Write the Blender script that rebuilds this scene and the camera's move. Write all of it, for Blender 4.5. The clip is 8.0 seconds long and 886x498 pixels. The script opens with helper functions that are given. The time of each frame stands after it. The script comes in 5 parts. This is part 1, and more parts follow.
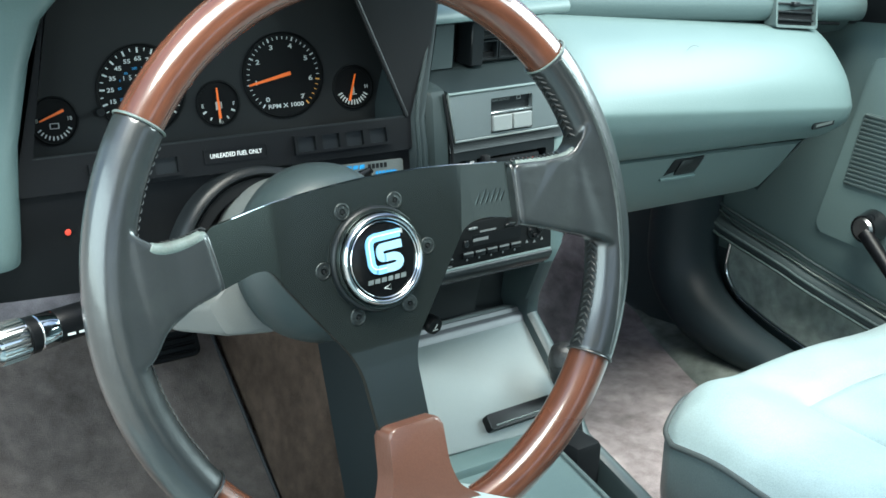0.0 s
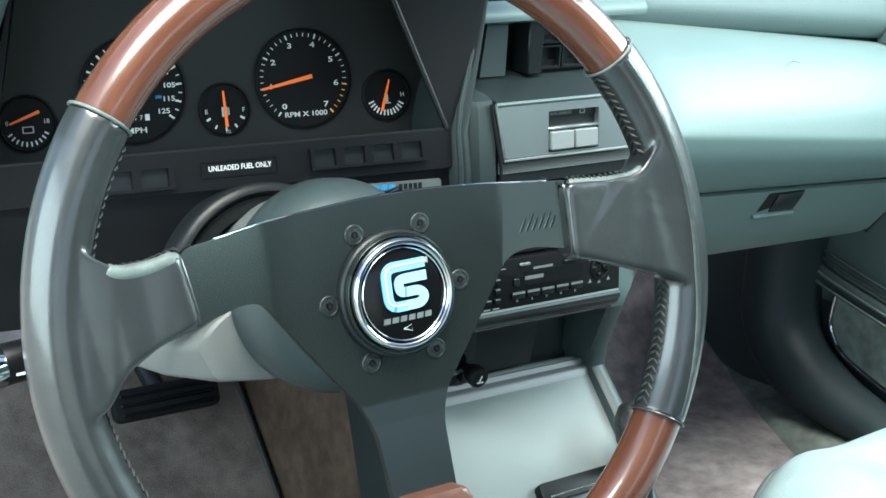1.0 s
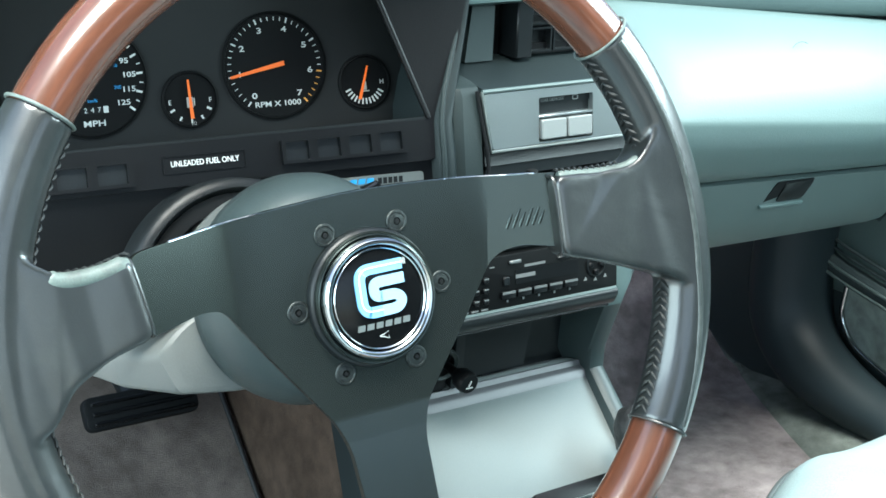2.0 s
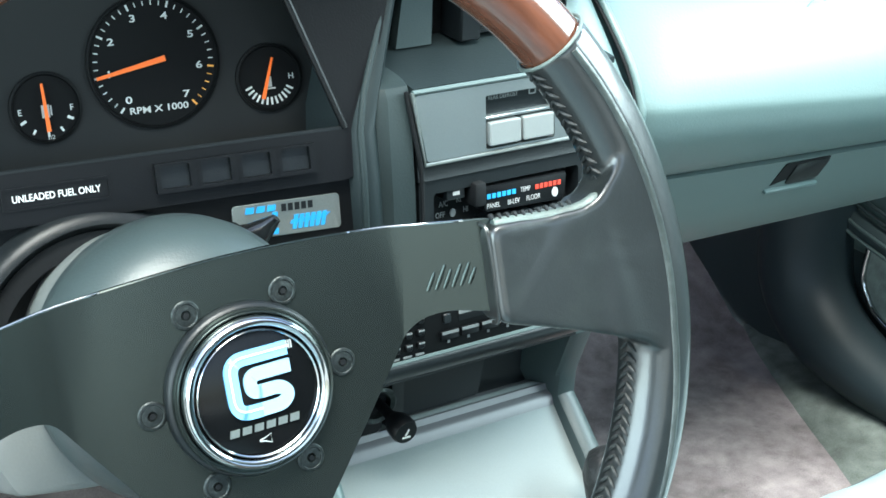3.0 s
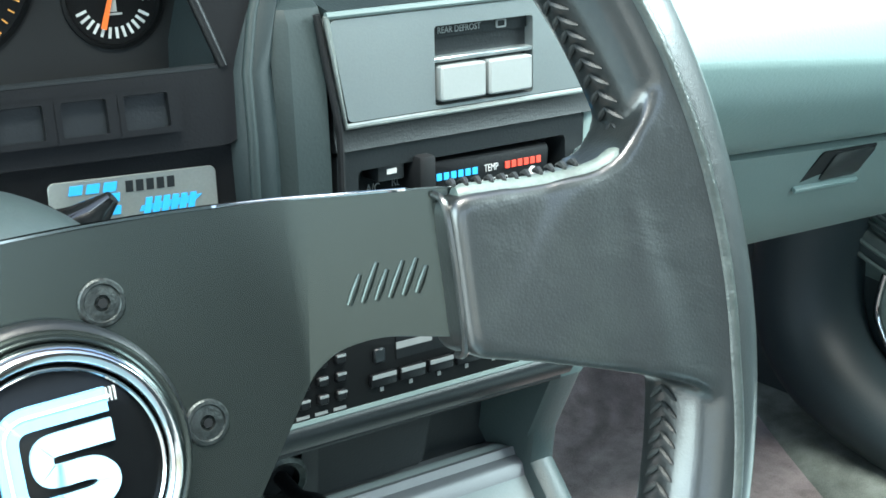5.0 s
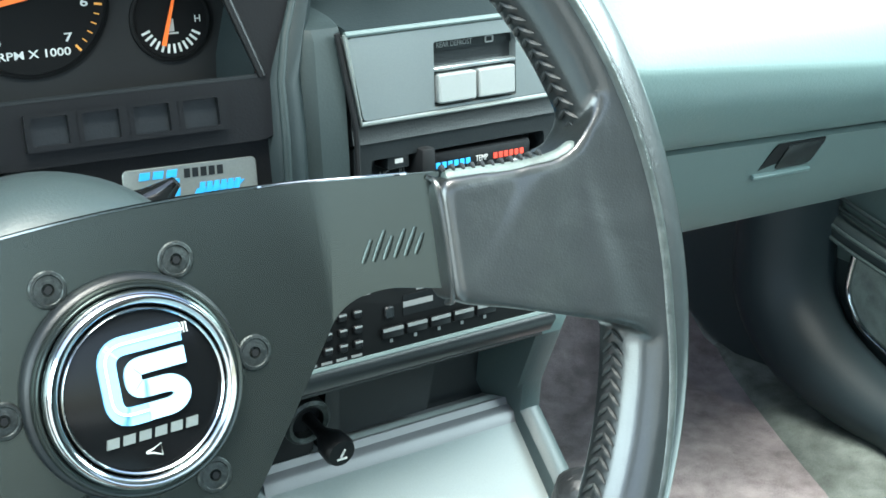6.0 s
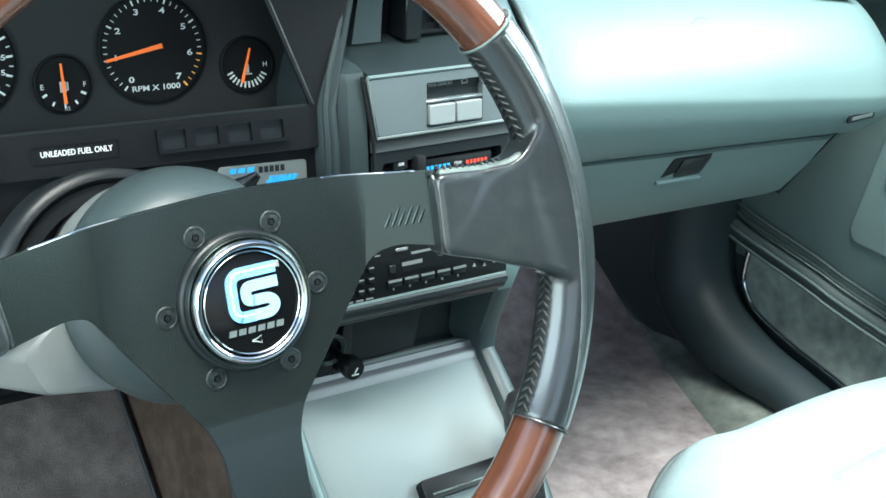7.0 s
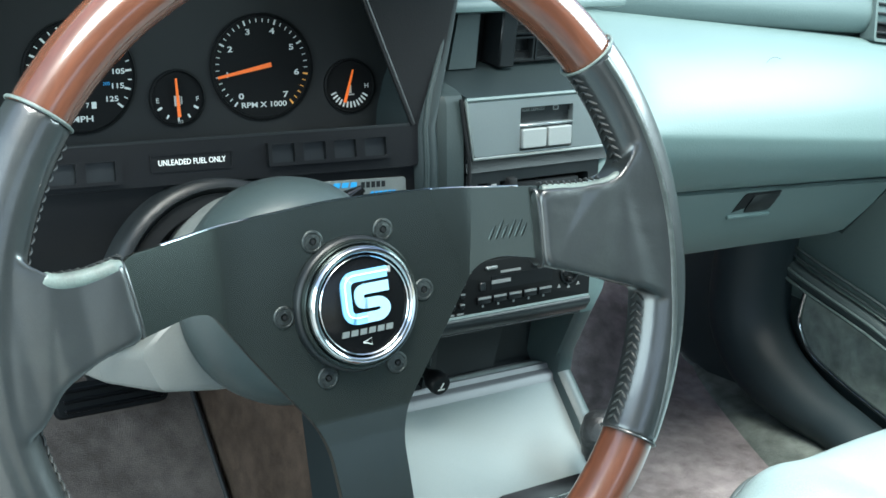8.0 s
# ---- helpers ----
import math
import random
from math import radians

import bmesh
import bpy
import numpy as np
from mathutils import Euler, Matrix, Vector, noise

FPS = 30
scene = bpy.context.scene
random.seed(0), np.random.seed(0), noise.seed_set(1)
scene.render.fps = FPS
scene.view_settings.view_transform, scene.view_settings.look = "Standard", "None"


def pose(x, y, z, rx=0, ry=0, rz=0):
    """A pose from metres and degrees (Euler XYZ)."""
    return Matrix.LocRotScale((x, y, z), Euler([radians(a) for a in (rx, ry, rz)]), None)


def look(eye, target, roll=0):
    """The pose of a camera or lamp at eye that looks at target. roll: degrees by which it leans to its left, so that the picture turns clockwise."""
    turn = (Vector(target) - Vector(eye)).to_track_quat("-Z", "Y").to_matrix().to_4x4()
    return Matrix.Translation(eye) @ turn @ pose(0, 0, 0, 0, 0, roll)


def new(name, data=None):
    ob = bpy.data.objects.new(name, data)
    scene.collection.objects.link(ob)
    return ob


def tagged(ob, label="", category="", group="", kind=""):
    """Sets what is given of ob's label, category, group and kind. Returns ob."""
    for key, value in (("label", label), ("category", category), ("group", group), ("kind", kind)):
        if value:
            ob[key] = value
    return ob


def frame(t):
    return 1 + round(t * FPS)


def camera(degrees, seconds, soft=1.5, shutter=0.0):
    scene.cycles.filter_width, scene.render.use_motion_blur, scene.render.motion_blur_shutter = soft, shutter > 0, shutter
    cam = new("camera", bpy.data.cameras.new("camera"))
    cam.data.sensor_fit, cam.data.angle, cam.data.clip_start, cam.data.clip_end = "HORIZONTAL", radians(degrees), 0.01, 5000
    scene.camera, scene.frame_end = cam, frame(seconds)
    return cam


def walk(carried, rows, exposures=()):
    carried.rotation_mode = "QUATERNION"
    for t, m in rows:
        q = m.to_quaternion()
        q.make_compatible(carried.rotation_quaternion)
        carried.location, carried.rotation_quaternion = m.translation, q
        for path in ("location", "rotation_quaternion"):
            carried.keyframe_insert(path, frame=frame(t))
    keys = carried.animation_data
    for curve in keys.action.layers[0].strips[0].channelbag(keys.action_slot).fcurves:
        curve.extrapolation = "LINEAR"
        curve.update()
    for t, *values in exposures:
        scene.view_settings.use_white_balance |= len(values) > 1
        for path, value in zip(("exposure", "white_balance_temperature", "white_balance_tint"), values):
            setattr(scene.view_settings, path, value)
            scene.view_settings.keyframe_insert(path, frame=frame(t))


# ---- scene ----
cam = camera(32.0, 8.0, soft=1.6)
PATH = [
    (0, pose(-0.4995, -0.6732, 0.3082, 70.484, -3.043, -38.299)),
    (0.5, pose(-0.4301, -0.6215, 0.2638, 72.223, -3.181, -35.973)),
    (1, pose(-0.3702, -0.5747, 0.2426, 72.355, -3.005, -34.188)),
    (1.2, pose(-0.3831, -0.5756, 0.2406, 72.540, -2.984, -34.884)),
    (2.3, pose(-0.2846, -0.4956, 0.2288, 71.010, -2.056, -33.575)),
    (2.5, pose(-0.2581, -0.4674, 0.2457, 69.330, -2.014, -33.613)),
    (3, pose(-0.1805, -0.4061, 0.2580, 66.575, -1.915, -33.097)),
    (3.5, pose(-0.1268, -0.3217, 0.2167, 67.140, -3.094, -34.469)),
    (4, pose(-0.1000, -0.2867, 0.1955, 67.219, -3.346, -35.922)),
    (4.5, pose(-0.0742, -0.2650, 0.1761, 67.491, -3.171, -35.488)),
    (5, pose(-0.0645, -0.2331, 0.1504, 68.651, -2.572, -35.746)),
    (5.2, pose(-0.0660, -0.2360, 0.1525, 68.431, -2.475, -35.117)),
    (6.3, pose(-0.1656, -0.3808, 0.2087, 68.414, -2.134, -35.197)),
    (6.5, pose(-0.2048, -0.4263, 0.2297, 68.244, -3.097, -35.881)),
    (7, pose(-0.2879, -0.5216, 0.2628, 69.000, -3.658, -36.415)),
    (7.5, pose(-0.3021, -0.5517, 0.2683, 69.728, -3.987, -33.999)),
    (8, pose(-0.3431, -0.5280, 0.2476, 71.142, -4.778, -35.275)),
]

walk(cam, PATH, exposures=[(0.0, 1.64, 6400, 0), (0.5, 1.64, 6400, 0), (1.0, 1.75, 6400, 0), (2.5, 2.06, 6250, 0), (3.5, 2.20, 6280, 0), (4.5, 2.32, 6400, 0), (5.2, 2.36, 6400, 0), (6.4, 2.32, 6350, 0), (7.0, 2.00, 6280, 0), (8.0, 1.81, 6280, 0)])

# ---- world and light ----
world = bpy.data.worlds.new("overcast_sky")
scene.world = world
world.use_nodes = True
wn = world.node_tree.nodes
sky = wn.new("ShaderNodeTexSky")
sky.sky_type = "NISHITA"
sky.sun_disc = False
sky.sun_elevation = radians(70)
sky.sun_rotation = radians(196)
sky.air_density, sky.dust_density = 1.0, 3.0
wn["Background"].inputs["Strength"].default_value = 0.13
world.node_tree.links.new(sky.outputs["Color"], wn["Background"].inputs["Color"])
sun_data = bpy.data.lights.new("sun", "SUN")
sun_data.energy, sun_data.angle, sun_data.color = 2.3, radians(30), (1.0, 0.99, 0.97)
sun = new("sun", sun_data)
sun.matrix_world = look((-0.25, -0.80, 2.3), (0.3, 0.1, 0.0))


def opening_light(name, centre, target, wide, high, watts):
    """Daylight that enters through a side opening of the car."""
    data = bpy.data.lights.new(name, "AREA")
    data.shape, data.size, data.size_y, data.energy, data.color = "RECTANGLE", wide, high, watts, (0.84, 1.0, 1.04)
    ob = new(name, data)
    ob.matrix_world = look(centre, target)
    return ob


opening_light("window_light", (0.93, -0.28, 0.40), (0.2, -0.2, 0.1), 0.95, 0.30, 4.8)
opening_light("door_light", (-0.85, -0.12, 0.22), (0.0, 0.05, 0.0), 1.00, 0.50, 3.2)


# ---- materials ----
def mat(name, base, rough=0.5, metal=0.0, grain=400.0, bump=0.15, vary=0.12, stain=9.0, coat=0.0, spec=0.5, rvary=0.08):
    m = bpy.data.materials.new(name)
    m.use_nodes = True
    nt = m.node_tree
    b = nt.nodes["Principled BSDF"]
    tc = nt.nodes.new("ShaderNodeTexCoord")
    fine, broad = nt.nodes.new("ShaderNodeTexNoise"), nt.nodes.new("ShaderNodeTexNoise")
    fine.inputs["Scale"].default_value, fine.inputs["Detail"].default_value = grain, 4
    broad.inputs["Scale"].default_value, broad.inputs["Detail"].default_value = stain, 5
    for n in (fine, broad):
        nt.links.new(tc.outputs["Object"], n.inputs["Vector"])
    mix = nt.nodes.new("ShaderNodeMath")
    mix.operation = "ADD"
    nt.links.new(fine.outputs["Fac"], mix.inputs[0])
    nt.links.new(broad.outputs["Fac"], mix.inputs[1])
    ramp = nt.nodes.new("ShaderNodeMapRange")
    ramp.inputs["From Min"].default_value, ramp.inputs["From Max"].default_value = 0.6, 1.4
    nt.links.new(mix.outputs[0], ramp.inputs["Value"])
    col = nt.nodes.new("ShaderNodeMix")
    col.data_type = "RGBA"
    col.inputs["A"].default_value = (*[c * (1 - vary) for c in base], 1)
    col.inputs["B"].default_value = (*[min(1, c * (1 + vary)) for c in base], 1)
    nt.links.new(ramp.outputs["Result"], col.inputs["Factor"])
    nt.links.new(col.outputs["Result"], b.inputs["Base Color"])
    rr = nt.nodes.new("ShaderNodeMapRange")
    rr.inputs["To Min"].default_value, rr.inputs["To Max"].default_value = max(0.02, rough - rvary), min(1, rough + rvary)
    nt.links.new(broad.outputs["Fac"], rr.inputs["Value"])
    nt.links.new(rr.outputs["Result"], b.inputs["Roughness"])
    b.inputs["Metallic"].default_value = metal
    b.inputs["Specular IOR Level"].default_value = spec
    b.inputs["Coat Weight"].default_value = coat
    b.inputs["Coat Roughness"].default_value = 0.06
    if bump:
        bp = nt.nodes.new("ShaderNodeBump")
        bp.inputs["Strength"].default_value, bp.inputs["Distance"].default_value = bump, 0.001
        nt.links.new(fine.outputs["Fac"], bp.inputs["Height"])
        nt.links.new(bp.outputs["Normal"], b.inputs["Normal"])
    return m


def leather(name, base, rough, crease=0.5, cell=260.0, worn=None, wear=0.62):
    m = mat(name, base, rough, 0, 900, 0.12, 0.22, 14, spec=0.7, rvary=0.10)
    nt = m.node_tree
    b = nt.nodes["Principled BSDF"]
    tc = nt.nodes["Texture Coordinate"]
    vor = nt.nodes.new("ShaderNodeTexVoronoi")
    vor.feature = "DISTANCE_TO_EDGE"
    vor.inputs["Scale"].default_value = cell
    wrinkle = nt.nodes.new("ShaderNodeTexNoise")
    wrinkle.inputs["Scale"].default_value, wrinkle.inputs["Detail"].default_value, wrinkle.inputs["Distortion"].default_value = 34, 5.0, 1.2
    nt.links.new(tc.outputs["Object"], vor.inputs["Vector"])
    nt.links.new(tc.outputs["Object"], wrinkle.inputs["Vector"])
    add = nt.nodes.new("ShaderNodeMath")
    add.operation = "MULTIPLY_ADD"
    add.inputs[1].default_value = 9.0
    nt.links.new(wrinkle.outputs["Fac"], add.inputs[0])
    nt.links.new(vor.outputs["Distance"], add.inputs[2])
    bp = nt.nodes.new("ShaderNodeBump")
    bp.inputs["Strength"].default_value, bp.inputs["Distance"].default_value = crease, 0.0012
    nt.links.new(add.outputs[0], bp.inputs["Height"])
    nt.links.new(bp.outputs["Normal"], b.inputs["Normal"])
    if worn:
        rub = nt.nodes.new("ShaderNodeTexNoise")
        rub.inputs["Scale"].default_value, rub.inputs["Detail"].default_value, rub.inputs["Roughness"].default_value = 24, 8, 0.7
        nt.links.new(tc.outputs["Object"], rub.inputs["Vector"])
        edge = nt.nodes.new("ShaderNodeMapRange")
        edge.inputs["From Min"].default_value, edge.inputs["From Max"].default_value = wear - 0.08, wear + 0.10
        nt.links.new(rub.outputs["Fac"], edge.inputs["Value"])
        mix = nt.nodes.new("ShaderNodeMix")
        mix.data_type = "RGBA"
        mix.inputs["B"].default_value = (*worn, 1)
        nt.links.new(edge.outputs["Result"], mix.inputs["Factor"])
        nt.links.new(b.inputs["Base Color"].links[0].from_socket, mix.inputs["A"])
        nt.links.new(mix.outputs["Result"], b.inputs["Base Color"])
    return m


def wood(name, light, dark):
    m = mat(name, light, 0.26, 0, 60, 0, 0.1, 10, coat=1.0)
    nt = m.node_tree
    b = nt.nodes["Principled BSDF"]
    tc = nt.nodes["Texture Coordinate"]
    w = nt.nodes.new("ShaderNodeTexNoise")
    # grain follows the bend of the rim: angle round the hub, radius and height
    sep, grain = nt.nodes.new("ShaderNodeSeparateXYZ"), nt.nodes.new("ShaderNodeCombineXYZ")
    nt.links.new(tc.outputs["Object"], sep.inputs[0])
    turn = nt.nodes.new("ShaderNodeMath")
    turn.operation = "ARCTAN2"
    nt.links.new(sep.outputs["Y"], turn.inputs[0])
    nt.links.new(sep.outputs["X"], turn.inputs[1])
    flat = nt.nodes.new("ShaderNodeCombineXYZ")
    nt.links.new(sep.outputs["X"], flat.inputs["X"])
    nt.links.new(sep.outputs["Y"], flat.inputs["Y"])
    far = nt.nodes.new("ShaderNodeVectorMath")
    far.operation = "LENGTH"
    nt.links.new(flat.outputs[0], far.inputs[0])
    for k, (out, size) in enumerate(((turn.outputs[0], 5.0), (far.outputs["Value"], 170.0), (sep.outputs["Z"], 170.0))):
        mul = nt.nodes.new("ShaderNodeMath")
        mul.operation = "MULTIPLY"
        mul.inputs[1].default_value = size
        nt.links.new(out, mul.inputs[0])
        nt.links.new(mul.outputs[0], grain.inputs[k])
    nt.links.new(grain.outputs[0], w.inputs["Vector"])
    w.inputs["Scale"].default_value, w.inputs["Detail"].default_value, w.inputs["Distortion"].default_value = 1.0, 5, 0.6
    r = nt.nodes.new("ShaderNodeValToRGB")
    r.color_ramp.elements[0].position, r.color_ramp.elements[1].position = 0.35, 0.68
    r.color_ramp.elements[0].color, r.color_ramp.elements[1].color = (*dark, 1), (*light, 1)
    nt.links.new(w.outputs["Fac"], r.inputs["Fac"])
    nt.links.new(r.outputs["Color"], b.inputs["Base Color"])
    return m


def carpet(name, base):
    m = mat(name, base, 0.95, 0, 1500, 0.5, 0.45, 70, spec=0.1)
    nt = m.node_tree
    nt.nodes["Bump"].inputs["Distance"].default_value = 0.005
    b = nt.nodes["Principled BSDF"]
    b.inputs["Sheen Weight"].default_value = 0.0
    tread = nt.nodes.new("ShaderNodeTexNoise")
    tread.inputs["Scale"].default_value, tread.inputs["Detail"].default_value, tread.inputs["Distortion"].default_value = 11, 6, 1.2
    nt.links.new(nt.nodes["Texture Coordinate"].outputs["Object"], tread.inputs["Vector"])
    gain = nt.nodes.new("ShaderNodeMapRange")
    gain.inputs["From Min"].default_value, gain.inputs["From Max"].default_value = 0.3, 0.7
    gain.inputs["To Min"].default_value, gain.inputs["To Max"].default_value = 0.62, 1.35
    nt.links.new(tread.outputs["Fac"], gain.inputs["Value"])
    mul = nt.nodes.new("ShaderNodeVectorMath")
    mul.operation = "SCALE"
    nt.links.new(b.inputs["Base Color"].links[0].from_socket, mul.inputs[0])
    nt.links.new(gain.outputs["Result"], mul.inputs["Scale"])
    nt.links.new(mul.outputs["Vector"], b.inputs["Base Color"])
    return m


SAGE = mat("sage_plastic", (0.085, 0.118, 0.116), 0.42, 0, 900, 0.12, 0.06, 6)
SAGE_PAD = mat("sage_vinyl_pad", (0.103, 0.152, 0.150), 0.40, 0, 700, 0.12, 0.05, 7)
# pad vinyl made darker: shade from roof and windscreen is in the colour
SAGE_TOP_SHADED = mat("shaded_dash_vinyl", (0.079, 0.117, 0.117), 0.5, 0, 700, 0.12, 0.05, 7)
# three darker copies of the sage plastic, with shade put into the colour
SAGE_DARK = mat("darkened_sage_plastic", (0.038, 0.054, 0.056), 0.42, 0, 900, 0.12, 0.08, 8)
SAGE_SHADED = mat("shaded_sage_plastic", (0.020, 0.029, 0.030), 0.50, 0, 900, 0.12, 0.08, 8, spec=0.2)
SAGE_DEEP_SHADE = mat("deep_shaded_sage_plastic", (0.013, 0.0195, 0.021), 0.50, 0, 900, 0.12, 0.08, 8, spec=0.2)
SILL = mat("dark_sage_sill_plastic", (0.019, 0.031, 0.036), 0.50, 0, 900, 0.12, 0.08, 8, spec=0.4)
SHROUD = mat("pale_column_plastic", (0.140, 0.152, 0.148), 0.45, 0, 900, 0.1, 0.05, 8)
BLACK = mat("black_plastic", (0.0042, 0.0048, 0.0056), 0.40, 0, 1200, 0.10, 0.15, 12, spec=0.20)
SATIN = mat("charcoal_plastic", (0.0095, 0.0118, 0.0132), 0.34, 0, 1200, 0.1, 0.12, 12, spec=0.3)
DEEP = mat("matt_black", (0.006, 0.007, 0.008), 0.7, 0, 600, 0.05, 0.15, 12, spec=0.2)
FACE = mat("gauge_face_black", (0.0028, 0.0034, 0.0038), 0.55, 0, 1500, 0.03, 0.1, 20, spec=0.14)
PANEL_FACE = mat("gauge_panel_grey", (0.0078, 0.0095, 0.0100), 0.55, 0, 1500, 0.03, 0.1, 20, spec=0.3)
PLATE = mat("black_anodised_aluminium", (0.056, 0.068, 0.064), 0.25, 0.85, 1500, 0.03, 0.06, 8, rvary=0.03)
wave = PLATE.node_tree.nodes.new("ShaderNodeTexNoise")
wave.inputs["Scale"].default_value, wave.inputs["Detail"].default_value = 22, 2
PLATE.node_tree.links.new(PLATE.node_tree.nodes["Texture Coordinate"].outputs["Object"], wave.inputs["Vector"])
dent = PLATE.node_tree.nodes.new("ShaderNodeBump")
dent.inputs["Strength"].default_value, dent.inputs["Distance"].default_value = 0.10, 0.002
PLATE.node_tree.links.new(wave.outputs["Fac"], dent.inputs["Height"])
PLATE.node_tree.links.new(dent.outputs["Normal"], PLATE.node_tree.nodes["Bump"].inputs["Normal"])
STEEL = mat("dull_steel", (0.33, 0.34, 0.33), 0.35, 1.0, 900, 0.08, 0.2, 60)
BOLT = mat("dark_steel", (0.050, 0.057, 0.056), 0.42, 0.9, 900, 0.3, 0.55, 420)
CHROME = mat("chrome", (0.50, 0.53, 0.54), 0.11, 1.0, 300, 0, 0.03, 20, rvary=0.04)
GLOSS = mat("gloss_black", (0.008, 0.009, 0.010), 0.06, 0, 300, 0, 0.1, 20, coat=0.6, rvary=0.02)
DISC = mat("clear_over_black", (0.004, 0.0045, 0.005), 0.16, 0, 300, 0, 0.1, 20, spec=0.22, rvary=0.02)
LOGO = mat("light_blue_enamel", (0.22, 0.50, 0.80), 0.2, 0, 300, 0, 0.05, 20)
LOGO_PALE = mat("silver_blue_enamel", (0.36, 0.60, 0.78), 0.3, 0.2, 300, 0, 0.05, 20)
FAINT = mat("faint_white_print", (0.36, 0.37, 0.37), 0.5, 0, 400, 0, 0.25, 260)
BLUE = mat("bright_blue_print", (0.03, 0.28, 0.60), 0.4, 0, 300, 0, 0.05, 20)
SILVER = mat("silver_panel", (0.300, 0.338, 0.345), 0.32, 0.80, 1400, 0.06, 0.05, 12)
TRAY = mat("pale_sage_tray", (0.178, 0.203, 0.201), 0.55, 0.05, 1300, 0.1, 0.06, 10)
TRAY_STEP = mat("mauve_grey_plastic", (0.150, 0.153, 0.162), 0.42, 0.1, 1300, 0.1, 0.06, 10)
BADGE = mat("brushed_badge", (0.27, 0.30, 0.29), 0.35, 0.7, 900, 0.05, 0.08, 40)
WHITE = mat("white_print", (0.75, 0.77, 0.76), 0.5, 0, 400, 0, 0.06, 90)
CREAM = mat("grey_print", (0.42, 0.44, 0.43), 0.5, 0, 400, 0, 0.06, 90)
PRINT = mat("gauge_print", (0.55, 0.58, 0.57), 0.5, 0, 400, 0, 0.10, 200)
ORANGE = mat("orange_needle", (0.95, 0.17, 0.02), 0.45, 0, 300, 0, 0.05, 30)
AMBER = mat("amber_print", (0.80, 0.36, 0.07), 0.5, 0, 300, 0, 0.05, 30)
RED = mat("red_print", (0.50, 0.045, 0.025), 0.5, 0, 300, 0, 0.05, 30)
DIM = mat("dim_grey_print", (0.15, 0.16, 0.16), 0.5, 0, 400, 0, 0.1, 90)
KEY = mat("grey_key_edge", (0.16, 0.175, 0.175), 0.35, 0.2, 900, 0.04, 0.06, 30)
BUTTON = mat("pale_grey_button", (0.185, 0.205, 0.205), 0.50, 0.1, 900, 0.04, 0.04, 30)
LEATHER = leather("black_leather", (0.0115, 0.0140, 0.0142), 0.38, 0.08, 900, (0.020, 0.024, 0.023), 0.62)
LEATHER.node_tree.nodes["Principled BSDF"].inputs["Coat Weight"].default_value = 0.85
LEATHER.node_tree.nodes["Principled BSDF"].inputs["Coat Roughness"].default_value = 0.15
# rubbed leather made paler still, with top light put into the colour
WORN_LIT = leather("worn_lit_leather", (0.120, 0.155, 0.142), 0.50, 0.10, 700, (0.05, 0.062, 0.057), 0.54)
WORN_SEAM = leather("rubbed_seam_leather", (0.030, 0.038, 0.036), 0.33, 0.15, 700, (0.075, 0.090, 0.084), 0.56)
LACE = leather("black_lacing", (0.011, 0.013, 0.013), 0.62, 0.15, 700, (0.04, 0.048, 0.045), 0.60)
THREAD = mat("black_thread", (0.012, 0.013, 0.014), 0.6, 0, 900, 0.3, 0.2, 60)
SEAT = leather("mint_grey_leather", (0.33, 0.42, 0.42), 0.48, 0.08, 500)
# the seat colour at about a third of its value, for the cushion sides
SEAT_SIDE = leather("darker_seat_leather", (0.12, 0.155, 0.155), 0.42, 0.10, 500)
PIPING = mat("grey_piping", (0.07, 0.085, 0.085), 0.5, 0, 600, 0.2, 0.1, 20)
WOOD = wood("varnished_mahogany", (0.132, 0.048, 0.026), (0.082, 0.029, 0.016))
TAN = leather("brown_leather", (0.122, 0.052, 0.034), 0.32, 0.06)
CARPET = carpet("mauve_grey_carpet", (0.310, 0.274, 0.280))
TUNNEL = carpet("brown_tunnel_carpet", (0.075, 0.053, 0.040))
CARPET_DARK = carpet("green_grey_carpet", (0.175, 0.200, 0.184))
CARPET_DOOR = carpet("door_carpet", (0.30, 0.36, 0.33))
MATTING = carpet("floor_mat_carpet", (0.150, 0.125, 0.112))
BOOT = leather("shifter_leather", (0.009, 0.010, 0.011), 0.50, 0.5, 150)
CONCRETE = mat("pale_concrete", (0.34, 0.34, 0.32), 0.9, 0, 200, 0.8, 0.3, 3)
HEADLINER = mat("grey_headliner", (0.13, 0.145, 0.145), 0.9, 0, 300, 0.3, 0.1, 4)


# ---- building helpers ----
def smooth(me, angle=38):
    for p in me.polygons:
        p.use_smooth = True
    me.set_sharp_from_angle(angle=radians(angle))


def finish(bm, material, angle=38):
    bmesh.ops.recalc_face_normals(bm, faces=bm.faces)
    me = bpy.data.meshes.new("mesh")
    bm.to_mesh(me)
    bm.free()
    me.materials.append(material)
    smooth(me, angle)
    return me


def part(name, bm, material, parent, label="", angle=38):
    ob = new(name, finish(bm, material, angle))
    ob.parent = parent
    if label:
        ob["label"] = label
    return ob


def thing(name, label, category, at=None, group="", kind=""):
    ob = new(name)
    ob.empty_display_size = 0.02
    if at is not None:
        ob.matrix_world = at
    return tagged(ob, label, category, group, kind)


def solid(name, bm, material, label, category, group="", kind="", at=None, angle=38):
    ob = new(name, finish(bm, material, angle))
    if at is not None:
        ob.matrix_world = at
    return tagged(ob, label, category, group, kind)


